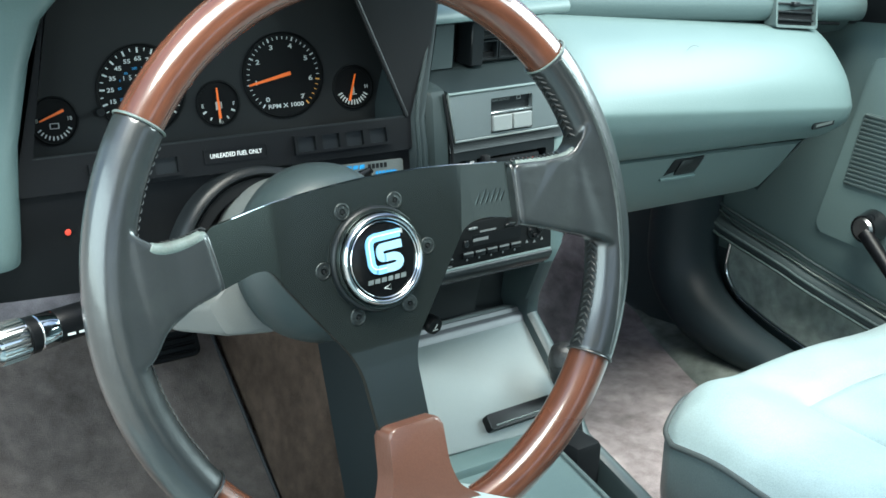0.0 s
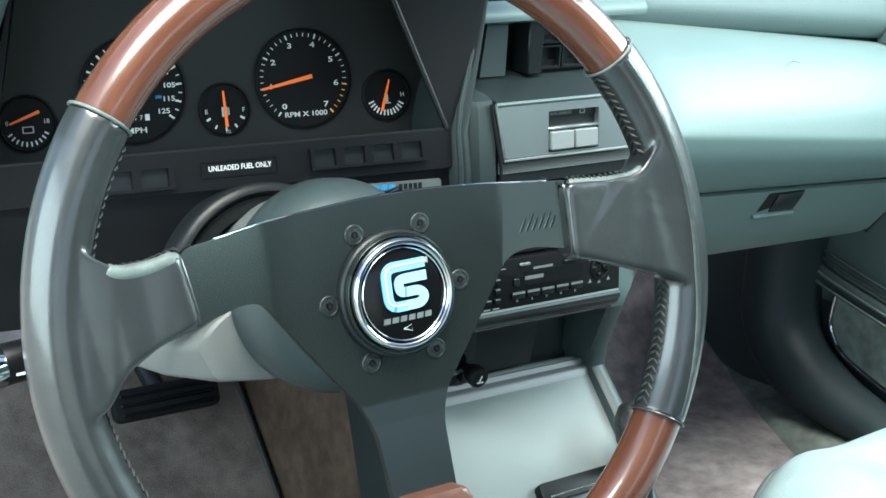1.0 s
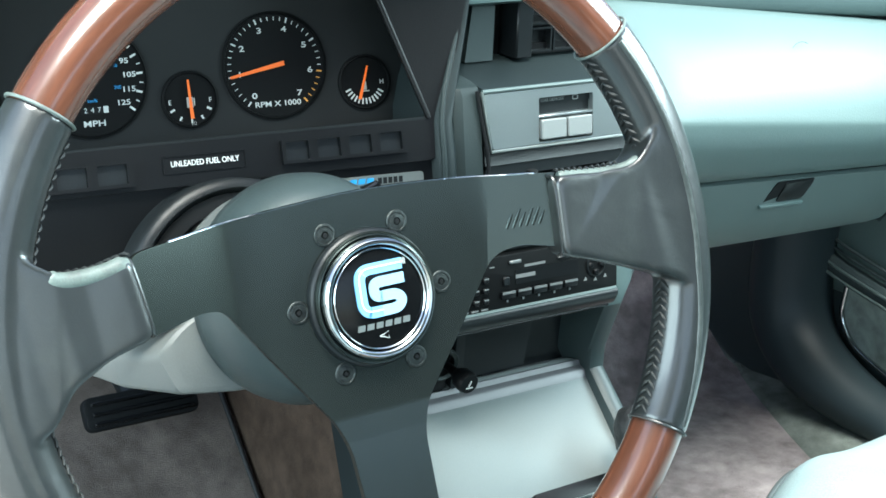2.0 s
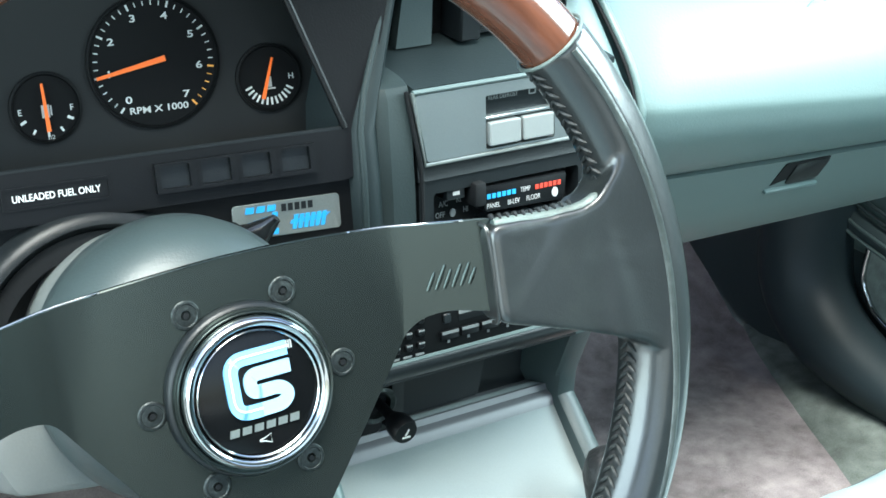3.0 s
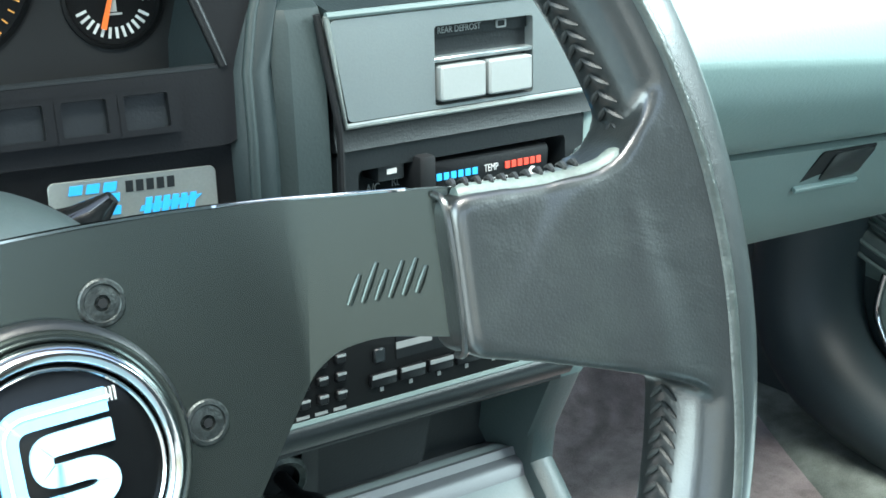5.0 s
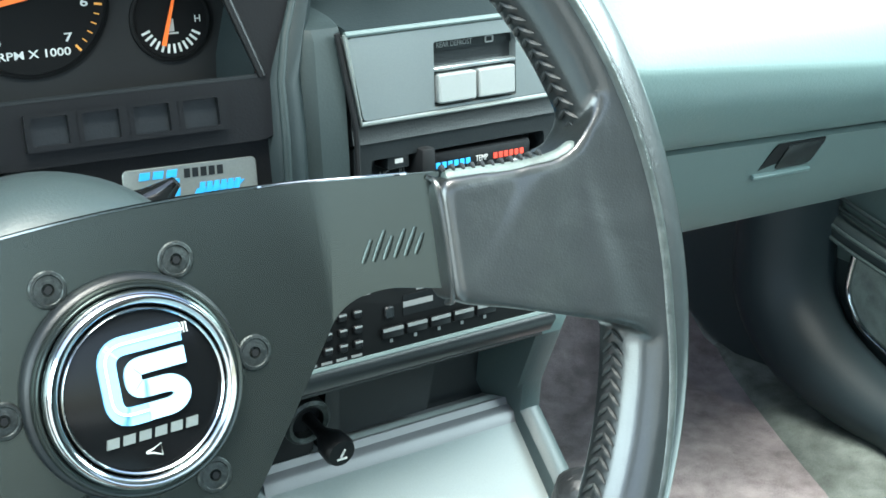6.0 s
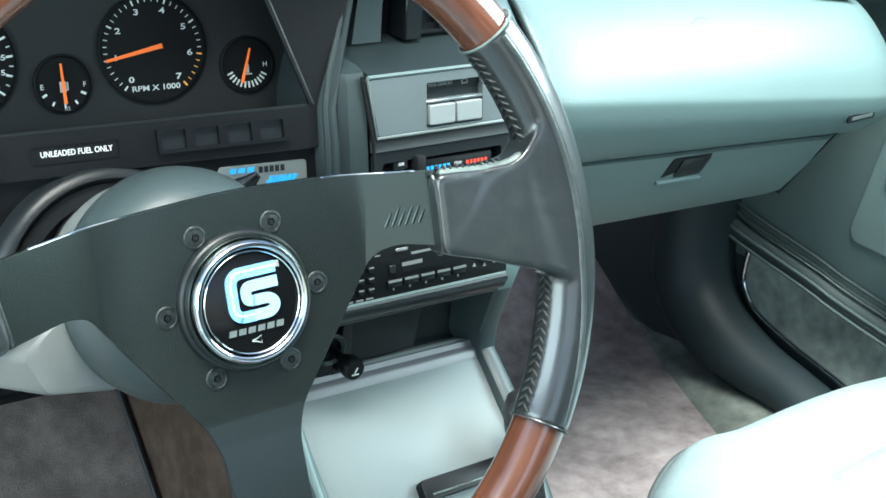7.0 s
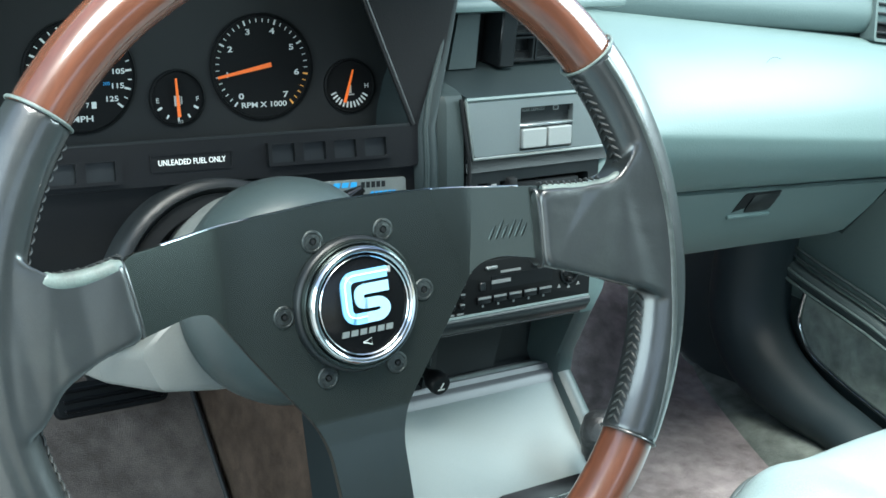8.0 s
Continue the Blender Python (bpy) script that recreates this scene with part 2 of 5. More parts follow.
def box(x0, x1, y0, y1, z0, z1, bev=0.0, seg=2, bm=None, m=None):
    bm = bm or bmesh.new()
    r = bmesh.ops.create_cube(bm, size=1.0)
    vs = r["verts"]
    for v in vs:
        v.co = Vector((x0 + (v.co.x + 0.5) * (x1 - x0), y0 + (v.co.y + 0.5) * (y1 - y0), z0 + (v.co.z + 0.5) * (z1 - z0)))
    if bev:
        es = list({e for v in vs for e in v.link_edges})
        g = bmesh.ops.bevel(bm, geom=es, offset=bev, segments=seg, profile=0.5, affect="EDGES")
        vs = list({v for f in g["faces"] for v in f.verts} | {v for v in vs if v.is_valid})
    if m is not None:
        bmesh.ops.transform(bm, matrix=m, verts=vs)
    return bm


def prism(poly, n0, n1, bev=0.0, seg=2, bm=None, m=None):
    """Outline in (u, v), raised from n0 to n1."""
    bm = bm or bmesh.new()
    low = [bm.verts.new((u, v, n0)) for u, v in poly]
    top = [bm.verts.new((u, v, n1)) for u, v in poly]
    k = len(poly)
    faces = [bm.faces.new(low[::-1]), bm.faces.new(top)]
    for i in range(k):
        faces.append(bm.faces.new((low[i], low[(i + 1) % k], top[(i + 1) % k], top[i])))
    vs = low + top
    if bev:
        es = list({e for e in faces[0].edges} | {e for e in faces[1].edges})
        g = bmesh.ops.bevel(bm, geom=es, offset=bev, segments=seg, profile=0.5, affect="EDGES", clamp_overlap=True)
        vs = list({v for f in g["faces"] for v in f.verts} | {v for v in vs if v.is_valid})
        vs = list({v for w in vs for f in w.link_faces for v in f.verts})
    if m is not None:
        bmesh.ops.transform(bm, matrix=m, verts=vs)
    return bm


def loft(rings, closed=True, caps=True, bm=None):
    bm = bm or bmesh.new()
    rows = [[bm.verts.new(p) for p in ring] for ring in rings]
    k = len(rows[0])
    for a, b in zip(rows, rows[1:]):
        for i in range(k if closed else k - 1):
            j = (i + 1) % k
            bm.faces.new((a[i], a[j], b[j], b[i]))
    if caps:
        bm.faces.new(rows[0][::-1])
        bm.faces.new(rows[-1])
    return bm


def tube(path, radius, sides=14, caps=True, bm=None, flat=1.0):
    """A round bar along a path; radius one number or one a point."""
    pts = [Vector(p) for p in path]
    rad = radius if isinstance(radius, (list, tuple)) else [radius] * len(pts)
    rings, side = [], None
    for i, p in enumerate(pts):
        d = (pts[min(i + 1, len(pts) - 1)] - pts[max(i - 1, 0)]).normalized()
        if side is None:
            side = d.cross(Vector((0, 0, 1)))
            if side.length < 0.1:
                side = d.cross(Vector((0, 1, 0)))
        side = (side - d * side.dot(d)).normalized()
        up = side.cross(d)
        rings.append([p + (side * math.cos(a) + up * math.sin(a) * flat) * rad[i] for a in (2 * math.pi * k / sides for k in range(sides))])
    return loft(rings, True, caps, bm)


def lathe(profile, sides=48, m=None, bm=None, caps=True):
    """Rings (radius, height) round the local z axis."""
    rings = []
    for r, h in profile:
        rings.append([Vector((r * math.cos(a), r * math.sin(a), h)) for a in (2 * math.pi * k / sides for k in range(sides))])
    if m is not None:
        rings = [[m @ p for p in ring] for ring in rings]
    return loft(rings, True, caps, bm)


def arc(radius, a0, a1, n, height=0.0):
    return [(radius * math.cos(radians(a0 + (a1 - a0) * i / n)), radius * math.sin(radians(a0 + (a1 - a0) * i / n)), height) for i in range(n + 1)]


def rrect(u0, u1, v0, v1, r, n=4):
    out = []
    for cx, cy, a in ((u1 - r, v1 - r, 0), (u0 + r, v1 - r, 90), (u0 + r, v0 + r, 180), (u1 - r, v0 + r, 270)):
        out += [(cx + r * math.cos(radians(a + 90 * i / n)), cy + r * math.sin(radians(a + 90 * i / n))) for i in range(n + 1)]
    return out


def rounded(poly, r, n=4):
    """The polygon with its corners rounded."""
    out = []
    k = len(poly)
    for i in range(k):
        p, a, b = Vector(poly[i]), Vector(poly[i - 1]), Vector(poly[(i + 1) % k])
        da, db = a - p, b - p
        t = min(r, da.length * 0.45, db.length * 0.45)
        p0, p1 = p + da.normalized() * t, p + db.normalized() * t
        for j in range(n + 1):
            s = j / n
            q = p0 * (1 - s) ** 2 + p * 2 * s * (1 - s) + p1 * s * s
            out.append((q.x, q.y))
    return out


def spline(pts, n=6):
    """Catmull-Rom through the points."""
    p = [Vector(q) for q in pts]
    out = []
    for i in range(len(p) - 1):
        a, b, c, d = p[max(i - 1, 0)], p[i], p[i + 1], p[min(i + 2, len(p) - 1)]
        for j in range(n):
            t = j / n
            out.append(0.5 * (2 * b + (c - a) * t + (2 * a - 5 * b + 4 * c - d) * t * t + (3 * b - a - 3 * c + d) * t ** 3))
    return out + [p[-1]]


def ring_frame(outer, inner, n0, n1, bm=None, m=None):
    """A flat frame between two outlines with the same number of points."""
    bm = bm or bmesh.new()
    k = len(outer)
    rows = [[bm.verts.new((u, v, n)) for u, v in poly] for poly, n in ((outer, n0), (outer, n1), (inner, n1), (inner, n0))]
    for a, b in zip(rows, rows[1:] + rows[:1]):
        for i in range(k):
            bm.faces.new((a[i], a[(i + 1) % k], b[(i + 1) % k], b[i]))
    if m is not None:
        bmesh.ops.transform(bm, matrix=m, verts=[v for r in rows for v in r])
    return bm


def text(body, size, m, material, parent, align="CENTER", squeeze=1.0, name="lettering", bold=0.0):
    cu = bpy.data.curves.new("text", "FONT")
    cu.body, cu.size, cu.align_x, cu.align_y, cu.extrude = body, size, align, "CENTER", 0.00008
    cu.resolution_u, cu.offset = 3, bold * size
    tmp = bpy.data.objects.new("text", cu)
    me = bpy.data.meshes.new_from_object(tmp)
    bpy.data.objects.remove(tmp)
    bpy.data.curves.remove(cu)
    me.transform(m @ Matrix.Diagonal((squeeze, 1, 1, 1)))
    me.materials.clear()
    me.materials.append(material)
    ob = new(name, me)
    ob.parent = parent
    return ob


def leaning(origin, back, spin=0.0):
    """The frame of a panel that faces the driver and leans back: local x right, y up along it, z out of it."""
    a = radians(back)
    r = Matrix(((1, 0, 0), (0, math.sin(a), -math.cos(a)), (0, math.cos(a), math.sin(a)))).to_4x4()
    return Matrix.Translation(origin) @ r @ pose(0, 0, 0, 0, 0, spin)


def shift(u, v, n=0.0, spin=0.0):
    return pose(u, v, n, 0, 0, spin)


# ================= the steering wheel =================
WHEEL = pose(0.0455, 0.0580, -0.0228, 75.173, -3.488, -3.418)
RIM_R, RIM_N = 0.1800, 0.010
GRIP_R, WOOD_R = 0.0154, 0.0141


def build_steering_wheel():
    w = thing("steering_wheel", "three-spoke sports steering wheel in black leather and brown wood", "steering wheel", WHEEL)
    # spoke plate
    right = [(0.112, 0.0425), (0.080, 0.0455), (0.040, 0.0495), (0.0, 0.051), (-0.040, 0.0495), (-0.080, 0.0465), (-0.120, 0.0430)]
    outline = right + [(-0.120, 0.005), (-0.086, 0.0105), (-0.0745, 0.0085), (-0.050, -0.026), (-0.0275, -0.056), (-0.0225, -0.070),
                       (-0.0205, -0.112), (0.0165, -0.112), (0.0175, -0.070), (0.0225, -0.056), (0.047, -0.024), (0.0675, 0.004), (0.074, 0.0085), (0.084, 0.010), (0.112, 0.004)]
    bm = prism(rounded(outline, 0.008, 4), -0.0022, 0.0022)
    for co, no in (((0.066, 0, 0), (1, 0, 0)), ((0.076, 0, 0), (1, 0, 0)), ((-0.066, 0, 0), (1, 0, 0)), ((-0.078, 0, 0), (1, 0, 0)), ((0, -0.054, 0), (0, 1, 0)), ((0, -0.066, 0), (0, 1, 0))):
        bmesh.ops.bisect_plane(bm, geom=bm.verts[:] + bm.edges[:] + bm.faces[:], plane_co=co, plane_no=no)
    for v in bm.verts:
        k = max(0.0, abs(v.co.x) - 0.068) / 0.03 * 0.010 + max(0.0, -0.056 - v.co.y) / 0.03 * 0.0045
        v.co.z += k
    es = [e for e in bm.edges if len(e.link_faces) == 2 and e.calc_face_angle(0) > 1.0]
    bmesh.ops.bevel(bm, geom=es, offset=0.0007, segments=2, affect="EDGES", clamp_overlap=True)
    part("spoke_plate", bm, PLATE, w, "black anodised aluminium plate with three spokes", 30)
    # thin bright line along the plate's upper edge only
    edge = []
    for q in spline([Vector((u, v, 0)) for u, v in right], 5):
        edge.append((q.x, q.y + 0.0002, 0.0016 + max(0.0, abs(q.x) - 0.068) / 0.03 * 0.010))
    part("bright_edge", tube(edge[3:-3], 0.0006, 6), CHROME, w, "thin bright line along the upper edge of the plate", 60)
    # bolts
    for k in range(6):
        a = radians(60 * k)
        m = shift(0.0385 * math.cos(a), 0.0385 * math.sin(a), 0.0022)
        b = part("bolt", lathe([(0.0001, 0.0), (0.0056, 0.0), (0.0056, 0.0004), (0.0052, 0.0008), (0.0044, 0.0009), (0.0041, 0.0005), (0.0019, 0.0007), (0.0015, -0.0002), (0.0001, -0.0002)], 28, m), BOLT, w, "dull dark steel hex bolt")
        part("socket", lathe([(0.0001, 0.0007), (0.0012, 0.0007), (0.0012, 0.0009), (0.0001, 0.0009)], 6, m), DEEP, b)
    # horn button
    horn = part("horn_button", lathe([(0.0001, 0.002), (0.0334, 0.002), (0.0334, 0.0044), (0.0326, 0.0056), (0.0312, 0.0062), (0.0300, 0.0066), (0.0001, 0.0066)], 72), SATIN, w, "round black horn button with chrome rings")
    part("bevel_ring", lathe([(0.0316, 0.0058), (0.0318, 0.0082), (0.0313, 0.0091), (0.0306, 0.0091), (0.0295, 0.0084), (0.0290, 0.0070)], 72, caps=False), PLATE, horn, "dark metal bevel ring")
    part("chrome_ring", lathe([(0.0290, 0.0076), (0.0292, 0.0104), (0.0286, 0.0122), (0.0275, 0.0131), (0.0262, 0.0130), (0.0252, 0.0121), (0.0248, 0.0100)], 72, caps=False), CHROME, horn, "polished chrome ring")
    part("trim_ring", lathe([(0.0243, 0.0100), (0.0243, 0.0119), (0.0239, 0.0123), (0.0235, 0.0119), (0.0234, 0.0100)], 72, caps=False), CHROME, horn)
    part("lens", lathe([(0.0249, 0.0094), (0.0244, 0.0106), (0.0200, 0.0115), (0.0100, 0.0124), (0.0001, 0.0127)], 72), DISC, horn, "domed gloss black disc")

    def stroke(name, pts, width, material, n0=0.0120, n1=0.0134):
        bmx = bmesh.new()
        pts = [Vector(p) for p in pts]
        soft = [pts[0]]
        for p, q, r in zip(pts, pts[1:], pts[2:]):
            a, b = q + (p - q) * min(0.45, 0.0030 / (p - q).length), q + (r - q) * min(0.45, 0.0030 / (r - q).length)
            soft += [a * (1 - t) ** 2 + q * 2 * t * (1 - t) + b * t * t for t in (0.0, 0.25, 0.5, 0.75, 1.0)]
        pts = soft + [pts[-1]]
        left, rightside = [], []
        for i, p in enumerate(pts):
            d0 = (p - pts[i - 1]).normalized() if i else (pts[1] - p).normalized()
            d1 = (pts[i + 1] - p).normalized() if i < len(pts) - 1 else d0
            nrm = Vector((-(d0 + d1).y, (d0 + d1).x)).normalized()
            s = width / 2 / max(0.5, nrm.dot(Vector((-d0.y, d0.x))))
            left.append(p + nrm * s)
            rightside.append(p - nrm * s)
        for i in range(len(pts) - 1):
            prism([left[i], rightside[i], rightside[i + 1], left[i + 1]], n0, n1, bm=bmx)
        bmesh.ops.remove_doubles(bmx, verts=bmx.verts, dist=1e-6)
        return part(name, bmx, material, horn)
    outer_band = [(0.0130, 0.0147), (-0.0070, 0.0147), (-0.0100, 0.0117), (-0.0100, -0.0030), (-0.0072, -0.0059), (0.0, -0.0059)]
    stroke("emblem_band", outer_band, 0.0052, LOGO)
    stroke("emblem_band", [(0.0132, 0.0079), (-0.0016, 0.0079), (-0.0032, 0.0063), (-0.0032, 0.0026), (-0.0016, 0.0010), (0.0080, 0.0010), (0.0106, -0.0012), (0.0106, -0.0036), (0.0080, -0.0059), (-0.0002, -0.0059)], 0.0050, LOGO_PALE)
    stroke("emblem_line", [(u * 1.05, v + 0.0006) for u, v in outer_band], 0.0006, WHITE, 0.0122, 0.0137)
    for i in range(6):
        u = -0.0120 + 0.0048 * i
        bm = prism([(u - 0.0021, -0.0138), (u + 0.0015, -0.0138), (u + 0.0021, -0.0110), (u - 0.0015, -0.0110)], 0.0112, 0.0124)
        part("name_bar", bm, BADGE, horn)
    bm = tube([(-0.0028, -0.0176, 0.0116), (-0.0008, -0.0172, 0.0116), (0.0018, -0.0160, 0.0116), (0.0018, -0.0196, 0.0116), (-0.0008, -0.0184, 0.0116), (-0.0028, -0.0180, 0.0116), (-0.0028, -0.0176, 0.0116)], 0.00032, 6)
    part("horn_symbol", bm, CREAM, horn)
    for i in range(3):
        part("tiny_mark", box(0.0134 + 0.0009 * i, 0.0138 + 0.0009 * i, 0.0138, 0.0168, 0.0108, 0.0122), CREAM, horn)

    # rim
    def rim_piece(name, a0, a1, r, material, label, swell=0.0):
        n = max(10, int(abs(a1 - a0) / 2.5))
        path = arc(RIM_R, a0, a1, n, RIM_N)
        rad = [r + swell * (1 - min(1, min(i, n - i) / 1.5)) for i in range(n + 1)]
        return part(name, tube(path, rad, 22), material, w, label, 60)
    rim_piece("wooden_rim", 35.4, 143.4, WOOD_R, WOOD, "varnished reddish-brown wooden upper rim")
    rim_piece("wooden_rim", -143.4, -32.8, WOOD_R, WOOD, "varnished reddish-brown wooden lower rim")
    for sgn, name in ((1, "right"), (-1, "left")):
        a0, a1 = (-33.4, 36.0) if sgn > 0 else (142.8, 217.2)
        hem = 0.1005 if sgn > 0 else 0.1160
        if sgn > 0:
            ol = [(0.1005, 0.0422), (0.128, 0.0400), (0.146, 0.0400), (0.156, 0.0460), (0.163, 0.0600), (0.176, 0.050), (0.180, 0.0), (0.176, -0.0300), (0.165, -0.0215), (0.152, -0.0160), (0.138, -0.0105), (0.120, -0.0040), (0.0998, 0.0022)]
        else:
            ol = [(-0.119, 0.0430), (-0.113, 0.0060), (-0.134, 0.0010), (-0.152, -0.0080), (-0.162, -0.0220), (-0.176, -0.030), (-0.180, 0.0), (-0.176, 0.050), (-0.166, 0.0545), (-0.157, 0.0435), (-0.146, 0.0395), (-0.132, 0.0400)]
        path = arc(RIM_R, a0, a1, 32, RIM_N)
        bm = tube(path, GRIP_R, 22)
        slab_bm = prism(rounded(ol, 0.005, 3), 0.0030, 0.0225, 0.0036, 3)
        for v in slab_bm.verts:
            t = min(1.0, max(0.0, (abs(v.co.x) - 0.116) / 0.05))
            v.co.z = 0.0130 + (v.co.z - 0.0128) * (0.95 + 0.25 * t) + 0.0007 * math.sin(v.co.x * 190) * math.sin(v.co.y * 150 + 1)
        tmp = bpy.data.meshes.new("slab")
        slab_bm.to_mesh(tmp)
        slab_bm.free()
        bm.from_mesh(tmp)
        bpy.data.meshes.remove(tmp)
        grip = part("leather_grip", bm, LEATHER, w, "worn black leather grip and spoke sleeve with crossed stitching", 180)
        blend = grip.modifiers.new("blend", "REMESH")
        blend.mode, blend.voxel_size, blend.use_smooth_shade = "VOXEL", 0.0012, True
        relax = grip.modifiers.new("relax", "SMOOTH")
        relax.factor, relax.iterations = 0.6, 12
        lowest = 0.0020 if sgn > 0 else 0.0062
        def hem_at(v, n):
            return (sgn * (hem - (0.0 if sgn > 0 else 0.0030 - 0.0060 * (v - 0.006) / 0.0365)), v, n)
        part("sleeve_hem", tube(spline([hem_at(0.0420, 0.0140), hem_at(0.0402, 0.0186), hem_at(0.030, 0.0198), hem_at(0.016, 0.0197), hem_at(lowest + 0.002, 0.0186), hem_at(lowest, 0.0140)], 4), 0.0010, 8), LEATHER, grip)
        for a in (a0, a1):
            path = []
            for k in range(25):
                ph = 2 * math.pi * k / 24
                rr = RIM_R + (GRIP_R + 0.0002) * math.cos(ph)
                path.append((rr * math.cos(radians(a)), rr * math.sin(radians(a)), RIM_N + (GRIP_R + 0.0002) * math.sin(ph)))
            part("hem", tube(path, 0.0008, 8, False), WORN_LIT if math.sin(radians(a)) > 0 else LEATHER, grip, "rubbed cut edge of the leather" if math.sin(radians(a)) > 0 else "")
        # rubbed upper edge of the sleeve; light from above is in its pale colour
        if sgn > 0:
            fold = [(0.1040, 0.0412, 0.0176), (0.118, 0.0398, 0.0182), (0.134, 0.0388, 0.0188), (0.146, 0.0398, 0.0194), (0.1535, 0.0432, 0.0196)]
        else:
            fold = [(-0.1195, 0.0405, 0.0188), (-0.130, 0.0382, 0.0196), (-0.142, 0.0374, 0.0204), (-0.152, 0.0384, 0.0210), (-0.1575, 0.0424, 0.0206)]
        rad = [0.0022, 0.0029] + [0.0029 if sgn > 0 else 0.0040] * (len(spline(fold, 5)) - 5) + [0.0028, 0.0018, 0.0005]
        part("lit_worn_edge", tube(spline(fold, 5), rad, 10), WORN_LIT, grip, "rubbed upper edge, paler for light from above", 60)
        # sewn seam along the front of the right-hand grip
        if sgn > 0:
            seam = []
            for k in range(49):
                deg = a0 + 1.0 + (a1 - a0 - 2.0) * k / 48
                a, ph = radians(deg), 1.62 - 0.45 * max(0.0, (-6 - deg) / 28)
                rr = RIM_R + (GRIP_R - 0.0010) * math.cos(ph)
                seam.append((rr * math.cos(a), rr * math.sin(a), RIM_N + (GRIP_R - 0.0010) * math.sin(ph)))
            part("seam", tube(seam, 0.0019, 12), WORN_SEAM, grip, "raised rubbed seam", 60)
        # crossed stitches along the inner edge
        for s0, s1 in ((14.5, 35.2), (-32.6, -7.8)):
            n = int((s1 - s0) / 1.5)
            for i in range(n):
                a = s0 + (s1 - s0) * (i + 0.5) / n + 0.14 * math.sin(5.3 * i)
                for ph0, ph1, lean in ((2.72, 3.00, 1.3), (3.30, 3.00, 1.3)):
                    pts = []
                    for j in range(5):
                        ph = ph0 + (ph1 - ph0) * j / 4
                        aa = a + lean * (j / 4 - 0.5)
                        aa = aa if sgn > 0 else 180 - aa
                        rr = RIM_R + (GRIP_R + 0.0002 + 0.0004 * math.sin(math.pi * j / 4)) * math.cos(ph)
                        pts.append((rr * math.cos(radians(aa)), rr * math.sin(radians(aa)), RIM_N + (GRIP_R + 0.0004) * math.sin(ph)))
                    part("stitch", tube(pts, [0.0003, 0.0007, 0.0009, 0.0008, 0.0004], 6), LACE, grip)
        for i in range(11):
            u = hem + 0.0040 + 0.0036 * i
            top = 0.0436 - 0.0030 * min(1, i / 4) if sgn < 0 else 0.0440 - 0.0020 * min(1, i / 5)
            part("stitch", tube([(sgn * (u - 0.0012), top, 0.0195), (sgn * u, top + 0.0006, 0.0165), (sgn * (u + 0.0012), top, 0.0125)], [0.0005, 0.0010, 0.0005], 6), LACE, grip)
    # cover on the lower spoke
    cover = [(-0.0215, -0.1035), (0.0180, -0.1035), (0.0190, -0.136), (0.0240, -0.152), (0.0400, -0.1640), (0.046, -0.178), (-0.048, -0.178), (-0.043, -0.164), (-0.0290, -0.152), (-0.0235, -0.136)]
    bm = prism(rounded(cover, 0.006, 4), 0.0035, 0.0225, 0.005, 3)
    part("spoke_cover", bm, TAN, w, "brown cover on the lower spoke", 50)
    # raised flourish on the right spoke: plain slanted bars, low in relief
    def on_plate(u, v):
        return Vector((u, v, 0.0018 + max(0.0, u - 0.068) / 0.03 * 0.010))
    for u, tall in ((0.0780, 0.0070), (0.0812, 0.0092), (0.0844, 0.0070), (0.0876, 0.0085), (0.0908, 0.0085), (0.0940, 0.0062)):
        part("script_bar", tube([on_plate(u, 0.0190), on_plate(u + tall * 0.22, 0.0190 + tall * 0.45), on_plate(u + tall * 0.50, 0.0190 + tall)], [0.0009, 0.0011, 0.0008], 10), PLATE, w, "", 60)
    return w


build_steering_wheel()


